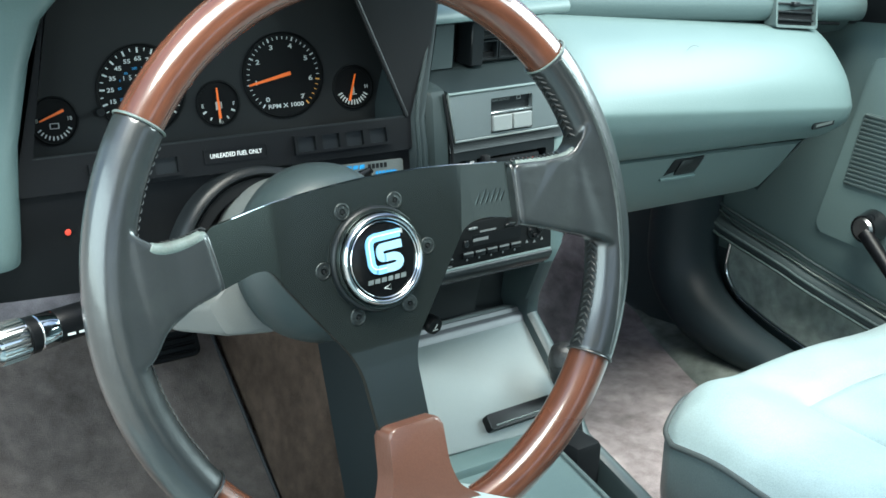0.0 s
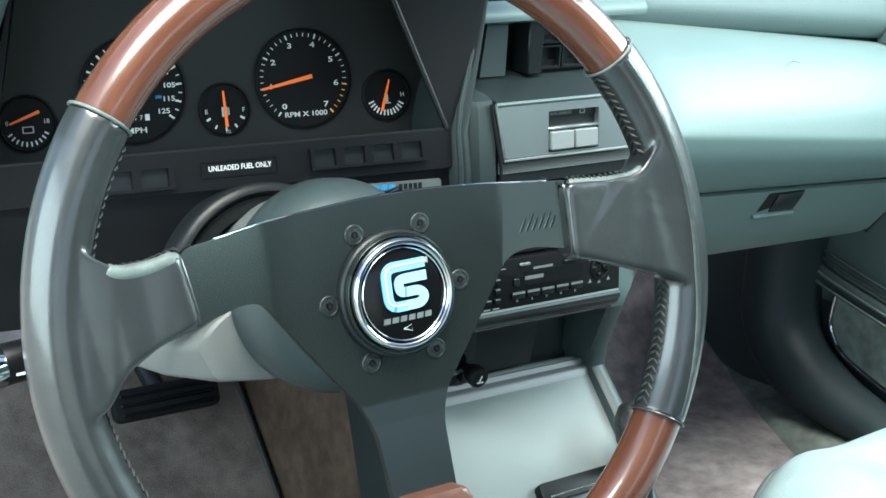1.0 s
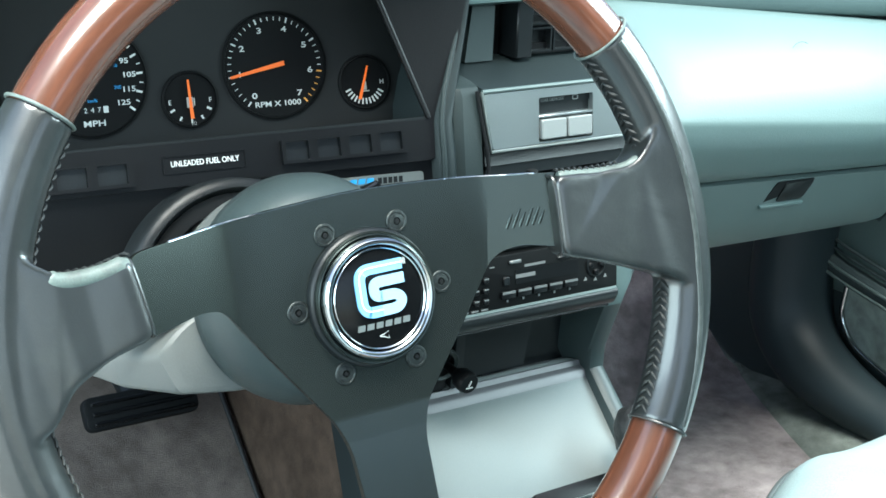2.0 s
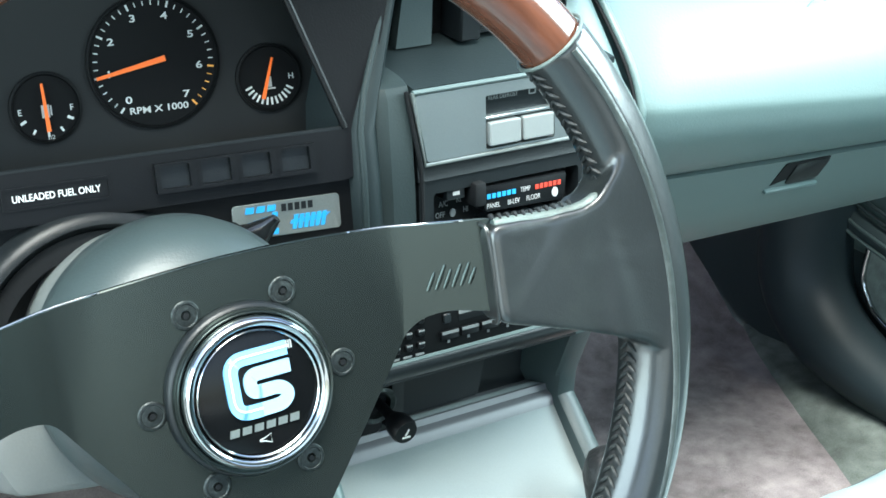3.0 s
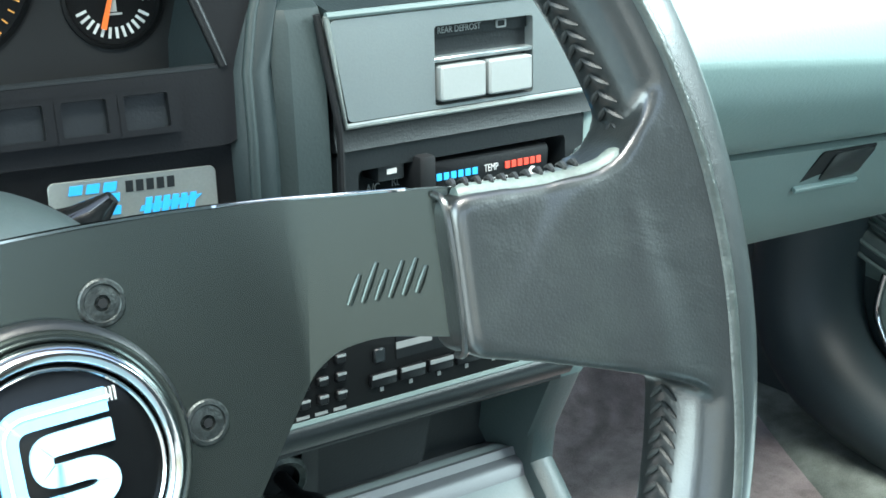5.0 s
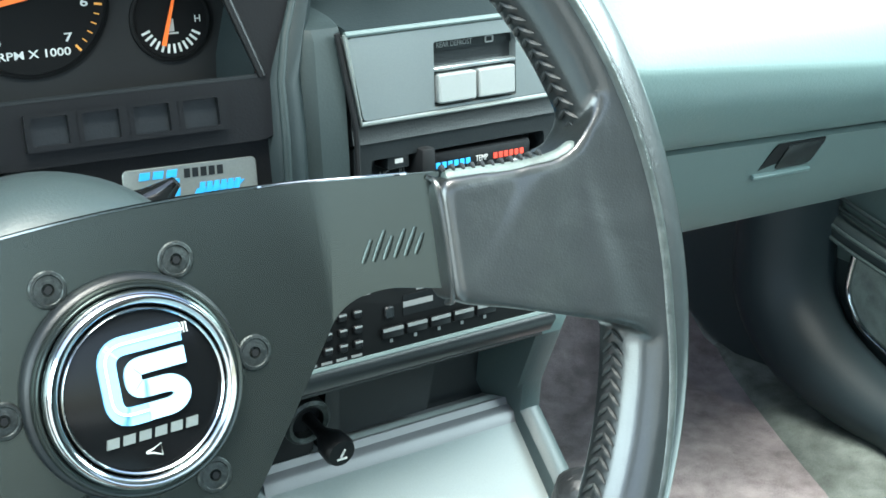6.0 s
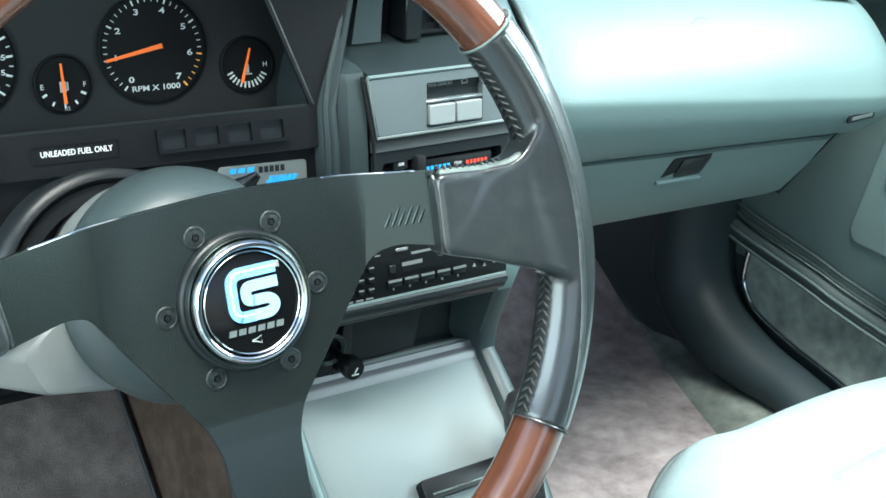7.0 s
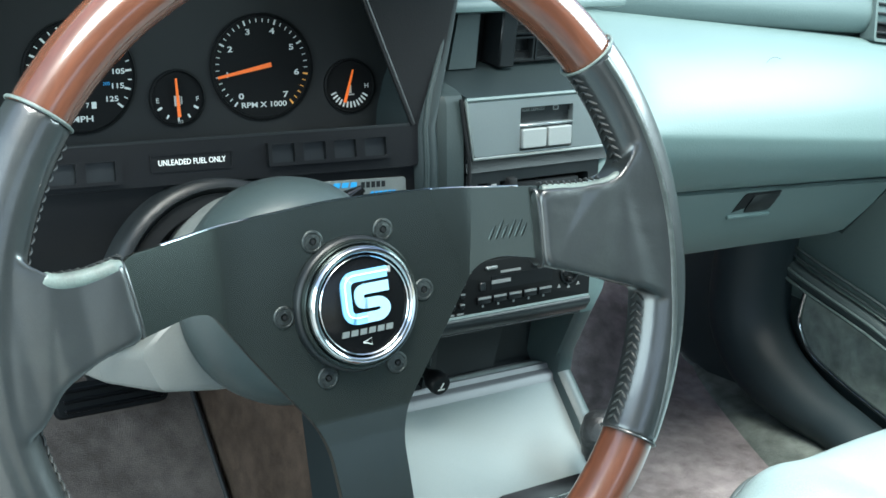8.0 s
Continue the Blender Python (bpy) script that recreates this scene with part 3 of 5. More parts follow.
# ================= the steering column =================
def build_column():
    c = thing("steering_column", "pale sage plastic steering column with a collar in shaded colour", "steering column", WHEEL)
    # the dash hood's shade on the collar is put into its darker sage
    part("collar", lathe([(0.0001, -0.020), (0.031, -0.024), (0.048, -0.033), (0.0558, -0.044), (0.0592, -0.056), (0.0592, -0.066), (0.057, -0.069), (0.0001, -0.069)], 72, shift(-0.006, 0.0015)), SAGE_DARK, c, "sage rounded collar behind the wheel, the hood's shade in its colour")
    part("hub", lathe([(0.0001, -0.002), (0.032, -0.002), (0.034, -0.016), (0.0001, -0.016)], 40), BLACK, c)
    crown = [(-0.008 + 0.0485 * math.cos(radians(a)), 0.003 + 0.0485 * math.sin(radians(a))) for a in range(-20, 190, 10)]
    front = [(-0.078, -0.008), (-0.0885, -0.0172), (-0.0800, -0.0385), (-0.047, -0.0440), (0.0, -0.0460), (0.025, -0.0400)]
    middle = [(-0.088, -0.006), (-0.1010, -0.0160), (-0.0993, -0.0335), (-0.047, -0.0385), (0.0, -0.0400), (0.025, -0.0360)]
    rear = [(-0.098, -0.004), (-0.1120, -0.0120), (-0.1120, -0.0260), (-0.050, -0.0280), (0.0, -0.0300), (0.025, -0.0280)]
    rings = []
    for n, tail, grow in ((-0.0660, front, 0.93), (-0.0672, front, 0.98), (-0.0700, front, 1.0), (-0.0940, middle, 1.0), (-0.1600, rear, 1.0)):
        rings.append([(u * grow, v * grow, n) for u, v in rounded(crown + tail, 0.004, 3)])
    part("shroud", loft(rings), SHROUD, c, "pale sage plastic shroud", 24)
    def half_ring(profile, a0, a1, n=40):
        rings = []
        for k in range(n + 1):
            a = radians(a0 + (a1 - a0) * k / n)
            rings.append([(r * math.cos(a) - 0.022, r * math.sin(a) - 0.003, h) for r, h in profile])
        return loft(rings)
    part("dark_ring", half_ring([(0.0480, -0.106), (0.0560, -0.107), (0.0565, -0.112), (0.0555, -0.150), (0.0480, -0.150)], -10, 196), DEEP, c, "dark gap where the column enters the dash")
    part("outer_ring", half_ring([(0.0560, -0.108), (0.0590, -0.103), (0.0630, -0.104), (0.0660, -0.109), (0.0675, -0.120), (0.0675, -0.165), (0.056, -0.165)], -10, 196), SATIN, c, "charcoal ring round the column", 60)
    # ignition lock on the right
    lock = part("ignition_lock", tube([(0.004, 0.022, -0.080), (0.022, 0.0305, -0.082), (0.036, 0.0365, -0.084)], [0.0135, 0.0120, 0.0098], 24), SHROUD, c, "pale sage ignition lock barrel", 60)
    part("lock_collar", tube([(0.036, 0.0365, -0.084), (0.0375, 0.0370, -0.0842), (0.0395, 0.0378, -0.0842)], [0.0104, 0.0108, 0.0100], 24), GLOSS, lock)
    part("key_lever", tube([(0.0395, 0.0378, -0.0840), (0.044, 0.0405, -0.080), (0.051, 0.0465, -0.074)], [0.0085, 0.0062, 0.0022], 16, flat=0.7), GLOSS, lock, "black key lever")
    return c


build_column()


def build_stalk():
    s = thing("control_stalk", "black and chrome multi-function stalk on the column", "stalk", WHEEL)
    a, b = Vector((-0.060, 0.002, -0.075)), Vector((-0.2360, -0.0065, -0.050))

    def along(t):
        return a.lerp(b, t)
    part("arm", tube([along(0), along(0.4), along(0.60)], [0.006, 0.006, 0.0085], 16), CHROME, s, "chrome arm")
    part("sleeve", tube([along(0.60), along(0.62), along(0.74), along(0.75)], [0.0092, 0.0102, 0.0106, 0.0100], 24), BLACK, s, "black sleeve with pale symbols")
    part("chrome_band", tube([along(0.745), along(0.75), along(0.81), along(0.815)], [0.0102, 0.0109, 0.0110, 0.0102], 24), CHROME, s, "chrome band")
    part("dark_ring", tube([along(0.813), along(0.818), along(0.850), along(0.855)], [0.0104, 0.0112, 0.0113, 0.0104], 24), BLACK, s, "black ring")
    knob = part("knob", tube([along(0.853), along(0.860), along(0.965), along(0.975)], [0.0108, 0.0120, 0.0121, 0.0110], 28), CHROME, s, "knurled chrome end knob")
    axis = (b - a).normalized()
    side = axis.cross(Vector((0, 0, 1))).normalized()
    up = side.cross(axis)
    for k in range(28):
        d = side * math.cos(2 * math.pi * k / 28) + up * math.sin(2 * math.pi * k / 28)
        part("knurl", tube([along(0.868) + d * 0.0119, along(0.958) + d * 0.0120], 0.0006, 5), STEEL, knob)
    part("end_cap", tube([along(0.973), along(0.990), along(1.0)], [0.0100, 0.0100, 0.0080], 24), STEEL, s)
    for t, v, w in ((0.640, -0.002, 0.0016), (0.665, -0.0055, 0.0020), (0.705, -0.0050, 0.0024), (0.832, -0.003, 0.0013)):
        p = along(t) + Vector((0, v, 0.0094))
        part("symbol", box(p.x - w, p.x + w, p.y - 0.0007, p.y + 0.0007, p.z - 0.0012, p.z + 0.0008), PRINT, s)
    return s


build_stalk()


# ================= the instrument panel =================
CLUSTER = pose(0.145, 0.165, 0.0, 0, -1.75, -10) @ Matrix.Translation((-0.145, -0.160, 0.0))
LOWER = leaning((0.0, 0.158, 0.029), 18)
GAUGES = leaning((0.0, 0.2075, 0.0568), 14)


def up18(z):
    return (z - 0.029) / math.cos(radians(18))


def up14(z):
    return (z - 0.0568) / math.cos(radians(14))


def build_instrument_panel():
    p = thing("instrument_panel", "black plastic instrument panel with a hooded gauge cluster", "dashboard", CLUSTER)
    # opening of the hood in the front panel
    opening = [(-0.115, up18(0.0320)), (0.1480, up18(0.0320)), (0.107, up18(0.150)), (-0.088, up18(0.150))]
    outer = [(-0.130, up18(0.0095)), (0.151, up18(0.0095)), (0.210, up18(0.185)), (-0.076, up18(0.185))]
    part("front_panel", ring_frame(rounded(outer, 0.006, 4), rounded(opening, 0.004, 4), -0.003, 0.0, m=LOWER), BLACK, p, "black front panel round the gauges")
    face = [(-0.118, up14(0.0150)), (0.176, up14(0.0150)), (0.134, up14(0.160)), (-0.090, up14(0.160))]
    a = [LOWER @ Vector((u, v, -0.0005)) for u, v in rounded(opening, 0.004, 4)]
    b = [GAUGES @ Vector((u, v, 0.0)) for u, v in rounded(face, 0.004, 4)]
    part("hood", loft([a, b], caps=False), FACE, p, "deep black hood round the gauges", 20)
    part("gauge_face", prism(rounded(face, 0.004, 4), -0.002, 0.0003, m=GAUGES), PANEL_FACE, p, "matt black gauge face")
    part("ridge", tube([LOWER @ Vector((0.1485, up18(0.0315), 0.0)), LOWER @ Vector((0.1265, up18(0.095), 0.0)), LOWER @ Vector((0.1075, up18(0.150), 0.0))], [0.0016, 0.0018, 0.0018], 10), BLACK, p)
    part("lower_lip", tube([LOWER @ Vector((-0.115, up18(0.0315), -0.001)), LOWER @ Vector((0.1480, up18(0.0315), -0.001))], 0.0012, 8), SATIN, p)
    # knee panel under the step
    part("knee_panel", loft([[(-0.200, 0.1660, 0.0082), (-0.200, 0.1640, -0.0220), (-0.200, 0.170, -0.062), (-0.200, 0.22, -0.062), (-0.200, 0.22, 0.0082)],
                             [(-0.133, 0.1560, 0.0082), (-0.133, 0.1490, -0.0220), (-0.133, 0.160, -0.062), (-0.133, 0.22, -0.062), (-0.133, 0.22, 0.0082)],
                             [(0.151, 0.1560, 0.0082), (0.151, 0.1490, -0.0220), (0.151, 0.145, -0.062), (0.151, 0.22, -0.062), (0.151, 0.22, 0.0082)]]), BLACK, p, "black knee panel", 20)
    part("step_line", tube([(-0.131, 0.1565, 0.0090), (0.151, 0.1565, 0.0090)], 0.0013, 8), SATIN, p)

    def blank(u, w, v0, v1):
        s = part("switch_blank", ring_frame(rrect(u - 0.0004, u + w + 0.0004, v0 - 0.0012, v1 + 0.0010, 0.0004), rrect(u + 0.0016, u + w - 0.0030, v0 + 0.0006, v1 - 0.0002, 0.0006), -0.001, 0.0038, m=LOWER), BLACK, p)
        part("plate", prism(rrect(u + 0.0014, u + w - 0.0028, v0 + 0.0004, v1, 0.0006), -0.001, 0.0005, m=LOWER), SATIN, s)
        return s
    for i in range(4):
        blank(0.0610 + 0.0180 * i, 0.0176, up18(0.0160), up18(0.0262))
    for i in range(3):
        blank(-0.0810 + 0.0206 * i, 0.0200, up18(0.0130), up18(0.0235))
    lab = part("fuel_label", ring_frame(rrect(-0.0035, 0.0415, up18(0.0160), up18(0.0252), 0.0008), rrect(-0.0027, 0.0407, up18(0.0168), up18(0.0244), 0.0006), -0.001, 0.0008, m=LOWER), BLACK, p, "black label plate with white words")
    text("UNLEADED FUEL ONLY", 0.0042, LOWER @ shift(0.0190, up18(0.0206), 0.0006), WHITE, lab, squeeze=0.83, bold=0.008)
    part("warning_lamp", lathe([(0.0001, 0), (0.0022, 0), (0.0018, 0.0010), (0.0001, 0.0014)], 14, leaning((-0.098, 0.1490, -0.016), 14)), RED, p, "small red lamp")

    # gauges
    def dial(u, v, r, name, label):
        m = GAUGES @ shift(u, up14(v), 0.0003) @ Matrix.Diagonal((0.87, 0.87, 1, 1))
        g = part(name, lathe([(0.0001, -0.001), (r, -0.001), (r, 0.0012), (r - 0.0012, 0.0014), (r - 0.0016, 0.0002), (0.0001, 0.0002)], 56, m), FACE, p, label)
        part("dial_rim", lathe([(r + 0.0004, 0.0), (r + 0.0003, 0.0015), (r - 0.0010, 0.0018), (r - 0.0014, 0.0008)], 56, m, caps=False), FACE, g)
        return g, m

    def ticks(g, m, r0, r1, angles, width, material, name="tick"):
        for a in angles:
            part(name, box(r0, r1, -width / 2, width / 2, 0.0002, 0.0005, m=m @ pose(0, 0, 0, 0, 0, a)), material, g)

    def needle(g, m, angle, tail, tip, width=0.0015):
        n = part("needle", prism([(-tail, -width), (tip, -width * 0.55), (tip, width * 0.55), (-tail, width)], 0.0016, 0.0022, m=m @ pose(0, 0, 0, 0, 0, angle)), ORANGE, g, "orange needle")
        return n

    def span(a0, a1, n):
        return [a0 + (a1 - a0) * i / (n - 1) for i in range(n)]
    # tachometer
    g, m = dial(0.0750, 0.0570, 0.0345, "tachometer", "round tachometer with white numerals and orange needle")
    a0, a1 = 231, -51
    for i in range(8):
        a = a0 + (a1 - a0) * i / 7
        text(str(i), 0.0051, m @ shift(0.0240 * math.cos(radians(a)), 0.0240 * math.sin(radians(a)), 0.0003), PRINT, g, squeeze=1.45, name="numeral", bold=0.015)
        ticks(g, m, 0.0284, 0.0318, [a], 0.0010, PRINT if i < 6 else AMBER)
    for i in range(7):
        for j in range(1, 5):
            ticks(g, m, 0.0288, 0.0312, [a0 + (a1 - a0) * (i + j / 5) / 7], 0.0005, PRINT if i < 6 else AMBER)
    text("RPM X 1000", 0.0048, m @ shift(0.0, -0.0245, 0.0003), PRINT, g, squeeze=1.26, bold=0.012)
    needle(g, m, 191, 0.006, 0.031)
    # speedometer
    g, m = dial(-0.0280, 0.0565, 0.0355, "speedometer", "round speedometer with white numerals and orange needle")
    a0, a1 = 218, -38
    marks = [5, 15, 25, 35, 45, 55, 65, 75, 85, 95, 105, 115, 125]
    for i, q in enumerate(marks):
        a = a0 + (a1 - a0) * i / 12
        text(str(q), 0.0046, m @ shift(0.0242 * math.cos(radians(a)), 0.0242 * math.sin(radians(a)), 0.0003), PRINT, g, squeeze=1.3, name="numeral", bold=0.015)
        ticks(g, m, 0.0288, 0.0328, [a], 0.0013, PRINT)
        if i < 12:
            ticks(g, m, 0.0304, 0.0328, [a + (a1 - a0) / 24], 0.0007, PRINT)
    for q, a in ((20, 200), (40, 172), (60, 150), (80, 128), (100, 102), (120, 78), (140, 52), (160, 28), (200, -18)):
        text(str(q), 0.0030, m @ shift(0.0172 * math.cos(radians(a)), 0.0172 * math.sin(radians(a)), 0.0003), BLUE, g, name="metric_numeral")
    text("MPH", 0.0052, m @ shift(0.0, -0.0265, 0.0003), PRINT, g, squeeze=1.35, bold=0.012)
    text("km/h", 0.0030, m @ shift(0.0, -0.0125, 0.0003), BLUE, g)
    text("MILES", 0.0028, m @ shift(0.0, 0.0052, 0.0003), CREAM, g)
    odo = part("odometer", box(-0.0155, 0.0155, 0.0072, 0.0128, 0.0001, 0.0004, m=m), DEEP, g)
    for i, ch in enumerate("152885"):
        text(ch, 0.0052, m @ shift(-0.0128 + 0.0051 * i, 0.0100, 0.0005), PRINT, odo, name="numeral")
    trip = part("trip_meter", box(-0.0075, 0.0095, -0.0205, -0.0158, 0.0001, 0.0004, m=m), DEEP, g)
    for i, ch in enumerate("247"):
        text(ch, 0.0044, m @ shift(-0.0048 + 0.0042 * i, -0.0182, 0.0005), PRINT, trip, name="numeral")
    part("trip_drum", box(0.0062, 0.0092, -0.0202, -0.0161, 0.0003, 0.0006, m=m), PRINT, trip)
    needle(g, m, 232, 0.004, 0.0310)
    part("trip_knob", lathe([(0.0001, 0.0), (0.0028, 0.0), (0.0028, 0.008), (0.0040, 0.009), (0.0040, 0.015), (0.0034, 0.016), (0.0001, 0.016)], 20, GAUGES @ shift(-0.0600, up14(0.0450)) @ Matrix.Diagonal((0.8, 0.8, 0.7, 1))), DEEP, p, "black trip reset knob")
    # fuel
    g, m = dial(0.0250, 0.0425, 0.0180, "fuel_gauge", "small round fuel gauge")
    ticks(g, m, 0.0118, 0.0150, [-28, -152], 0.0014, PRINT)
    ticks(g, m, 0.0122, 0.0148, [-59, -90, -121], 0.0011, PRINT)
    text("E", 0.0044, m @ shift(-0.0130, -0.0012, 0.0003), PRINT, g, name="numeral")
    text("F", 0.0044, m @ shift(0.0130, -0.0012, 0.0003), PRINT, g, name="numeral")
    text("1/2", 0.0030, m @ shift(0.001, -0.0152, 0.0003), CREAM, g, name="numeral")
    part("pump_symbol", box(-0.0022, 0.0018, -0.0050, 0.0015, 0.0002, 0.0005, m=m), CREAM, g)
    part("pump_hose", box(0.0022, 0.0030, -0.0040, 0.0010, 0.0002, 0.0005, m=m), CREAM, g)
    needle(g, m @ shift(0.0, -0.009), 92, 0.003, 0.0215, 0.0011)
    # temperature
    g, m = dial(0.1275, 0.0440, 0.0180, "temperature_gauge", "small round temperature gauge")
    ticks(g, m, 0.0105, 0.0145, span(-158, -30, 12), 0.0010, PRINT)
    text("H", 0.0044, m @ shift(0.0122, -0.0005, 0.0003), PRINT, g, name="numeral")
    part("thermo_symbol", box(-0.0012, 0.0012, -0.0050, 0.0005, 0.0002, 0.0005, m=m), CREAM, g)
    part("thermo_symbol", box(-0.0030, 0.0030, -0.0062, -0.0054, 0.0002, 0.0005, m=m), CREAM, g)
    needle(g, m @ shift(-0.004, -0.009), 72, 0.002, 0.0205, 0.0010)
    # volts
    g, m = dial(-0.0890, 0.0425, 0.0185, "voltmeter", "small round voltmeter")
    ticks(g, m, 0.0118, 0.0148, span(-150, -30, 10), 0.0010, PRINT)
    text("18", 0.0042, m @ shift(0.0120, 0.0008, 0.0003), PRINT, g, name="numeral")
    text("8", 0.0042, m @ shift(-0.0130, 0.0008, 0.0003), PRINT, g, name="numeral")
    part("battery_symbol", ring_frame(rrect(-0.0036, 0.0036, -0.0062, -0.0018, 0.0004), rrect(-0.0029, 0.0029, -0.0056, -0.0024, 0.0003), 0.0002, 0.0005, m=m), CREAM, g)
    needle(g, m @ shift(0.004, 0.006), 200, 0.004, 0.0165, 0.0011)
    return p


build_instrument_panel()


def build_badge():
    m = CLUSTER @ leaning((0.1180, 0.1528, -0.0045), 12, -0.8) @ Matrix.Diagonal((0.86, 0.93, 1, 1))
    b = thing("badge_plate", "brushed silver badge plate with blue print on the knee panel", "badge", m)
    part("plate", prism(rrect(-0.029, 0.029, -0.0085, 0.0085, 0.0022), 0.0, 0.0012, 0.0003, 1), BADGE, b)
    for i in range(3):
        part("blue_bar", prism([(-0.0225 + 0.0058 * i, 0.0040), (-0.0180 + 0.0058 * i, 0.0040), (-0.0172 + 0.0058 * i, 0.0070), (-0.0217 + 0.0058 * i, 0.0070)], 0.0012, 0.0015), BLUE, b)
    for i in range(3):
        part("blue_bar", prism([(-0.0085, -0.0074 + 0.0040 * i), (-0.0055, -0.0074 + 0.0040 * i), (-0.0050, -0.0046 + 0.0040 * i), (-0.0080, -0.0046 + 0.0040 * i)], 0.0012, 0.0015), BLUE, b)
    for i in range(5):
        u = -0.0030 + 0.0036 * i
        part("dark_bar", prism([(u, 0.0032), (u + 0.0026, 0.0032), (u + 0.0027, 0.0068), (u + 0.0001, 0.0068)], 0.0012, 0.0014), SATIN, b)
    for i in range(6):
        u = 0.0020 + 0.0031 * i
        part("blue_bar", prism([(u, -0.0060), (u + 0.0023, -0.0060), (u + 0.0040, 0.0008), (u + 0.0017, 0.0008)], 0.0012, 0.0015), BLUE, b)
    part("blue_bar", prism([(0.001, -0.0034), (0.0200, -0.0026), (0.0235, 0.0), (0.002, -0.0016)], 0.0012, 0.0014), BLUE, b)
    return b


build_badge()


# ================= the left end of the dash =================
def build_dash_end():
    d = thing("dash_end_trim", "sage plastic trim at the driver's end of the dash", "dash trim", CLUSTER)
    prof = spline([(-0.180, 0.150, 0), (-0.188, 0.126, 0), (-0.205, 0.118, 0), (-0.240, 0.122, 0), (-0.262, 0.150, 0)], 5)
    rings = []
    for z, k, dy in ((-0.032, 0.0, 0.004), (-0.020, 0.0, 0.0), (0.040, 0.004, 0.010), (0.090, 0.018, 0.026), (0.115, 0.030, 0.036), (0.135, 0.052, 0.044), (0.150, 0.080, 0.060)):
        rings.append([(p.x + k + 0.056, p.y + dy + 0.014, z) for p in prof] + [(-0.206 + k, 0.30, z), (-0.124 + k, 0.30, z)])
    part("body", loft(rings), SAGE_PAD, d, "", 50)
    return d


build_dash_end()


def build_dash_top():
    d = thing("dashboard", "sage vinyl dashboard upper running under the windscreen", "dashboard")
    prof = [(0.160, 0.158), (0.138, 0.166), (0.142, 0.182), (0.260, 0.205), (0.520, 0.190), (0.520, 0.120), (0.230, 0.150)]
    part("hood_pad", loft([[(-0.262, y, z) for y, z in prof], [(0.205, y, z) for y, z in prof]]), SAGE_PAD, d, "padded hood over the gauges", 50)
    left = spline([(0.2560, 0.0780, 0), (0.2470, 0.0795, 0), (0.2410, 0.0870, 0), (0.2405, 0.1000, 0), (0.2520, 0.1200, 0), (0.2850, 0.1350, 0), (0.40, 0.150, 0)], 4)
    right = spline([(0.2560, 0.0330, 0), (0.2470, 0.0345, 0), (0.2420, 0.0420, 0), (0.2425, 0.0560, 0), (0.2560, 0.0820, 0), (0.2900, 0.1000, 0), (0.40, 0.120, 0)], 4)
    back = [(0.56, 0.13), (0.56, 0.02), (0.270, 0.02)]
    rings = []
    for i in range(9):
        t = i / 8
        ring = [(0.205 + (0.770 - 0.205) * t, a.x * (1 - t) + b.x * t, a.y * (1 - t) + b.y * t) for a, b in zip(left, right)]
        rings.append(ring + [(ring[0][0], y, z) for y, z in back])
    part("passenger_top", loft(rings), SAGE_TOP_SHADED, d, "smooth upper dash in front of the passenger", 50)
    part("seam_gap", tube([(0.3300, 0.2500, 0.0790), (0.7400, 0.2500, 0.0330)], 0.0016, 8), DEEP, d, "dark gap under the upper dash")
    return d


build_dash_top()


def vent(name, m, w, h, slats, label):
    v = thing(name, label, "air vent", m)
    part("frame", ring_frame(rrect(-w / 2, w / 2, -h / 2, h / 2, 0.003), rrect(-w / 2 + 0.0025, w / 2 - 0.0025, -h / 2 + 0.0025, h / 2 - 0.0025, 0.002), -0.012, 0.0016), SAGE, v)
    part("cavity", prism(rrect(-w / 2 + 0.003, w / 2 - 0.003, -h / 2 + 0.003, h / 2 - 0.003, 0.002), -0.0045, -0.0030), DEEP, v)
    for i in range(slats):
        y = -h / 2 + 0.0035 + (h - 0.007) * (i + 0.5) / slats
        part("slat", box(-w / 2 + 0.004, w / 2 - 0.004, y - 0.0009, y + 0.0009, -0.0035, 0.0005, 0.0004, 1), SATIN, v)
    part("tab", box(-0.006, 0.003, -0.0022, 0.0022, -0.003, 0.0028, 0.001, 2), SATIN, v)
    return v


vent("dash_vent", leaning((0.6580, 0.2392, 0.0600), 12, -6.5), 0.060, 0.044, 5, "black slatted air vent at the passenger end of the dash")
vent("dash_vent", leaning((0.3250, 0.2395, 0.1070), 12), 0.078, 0.036, 4, "black slatted air vent in the middle of the dash")


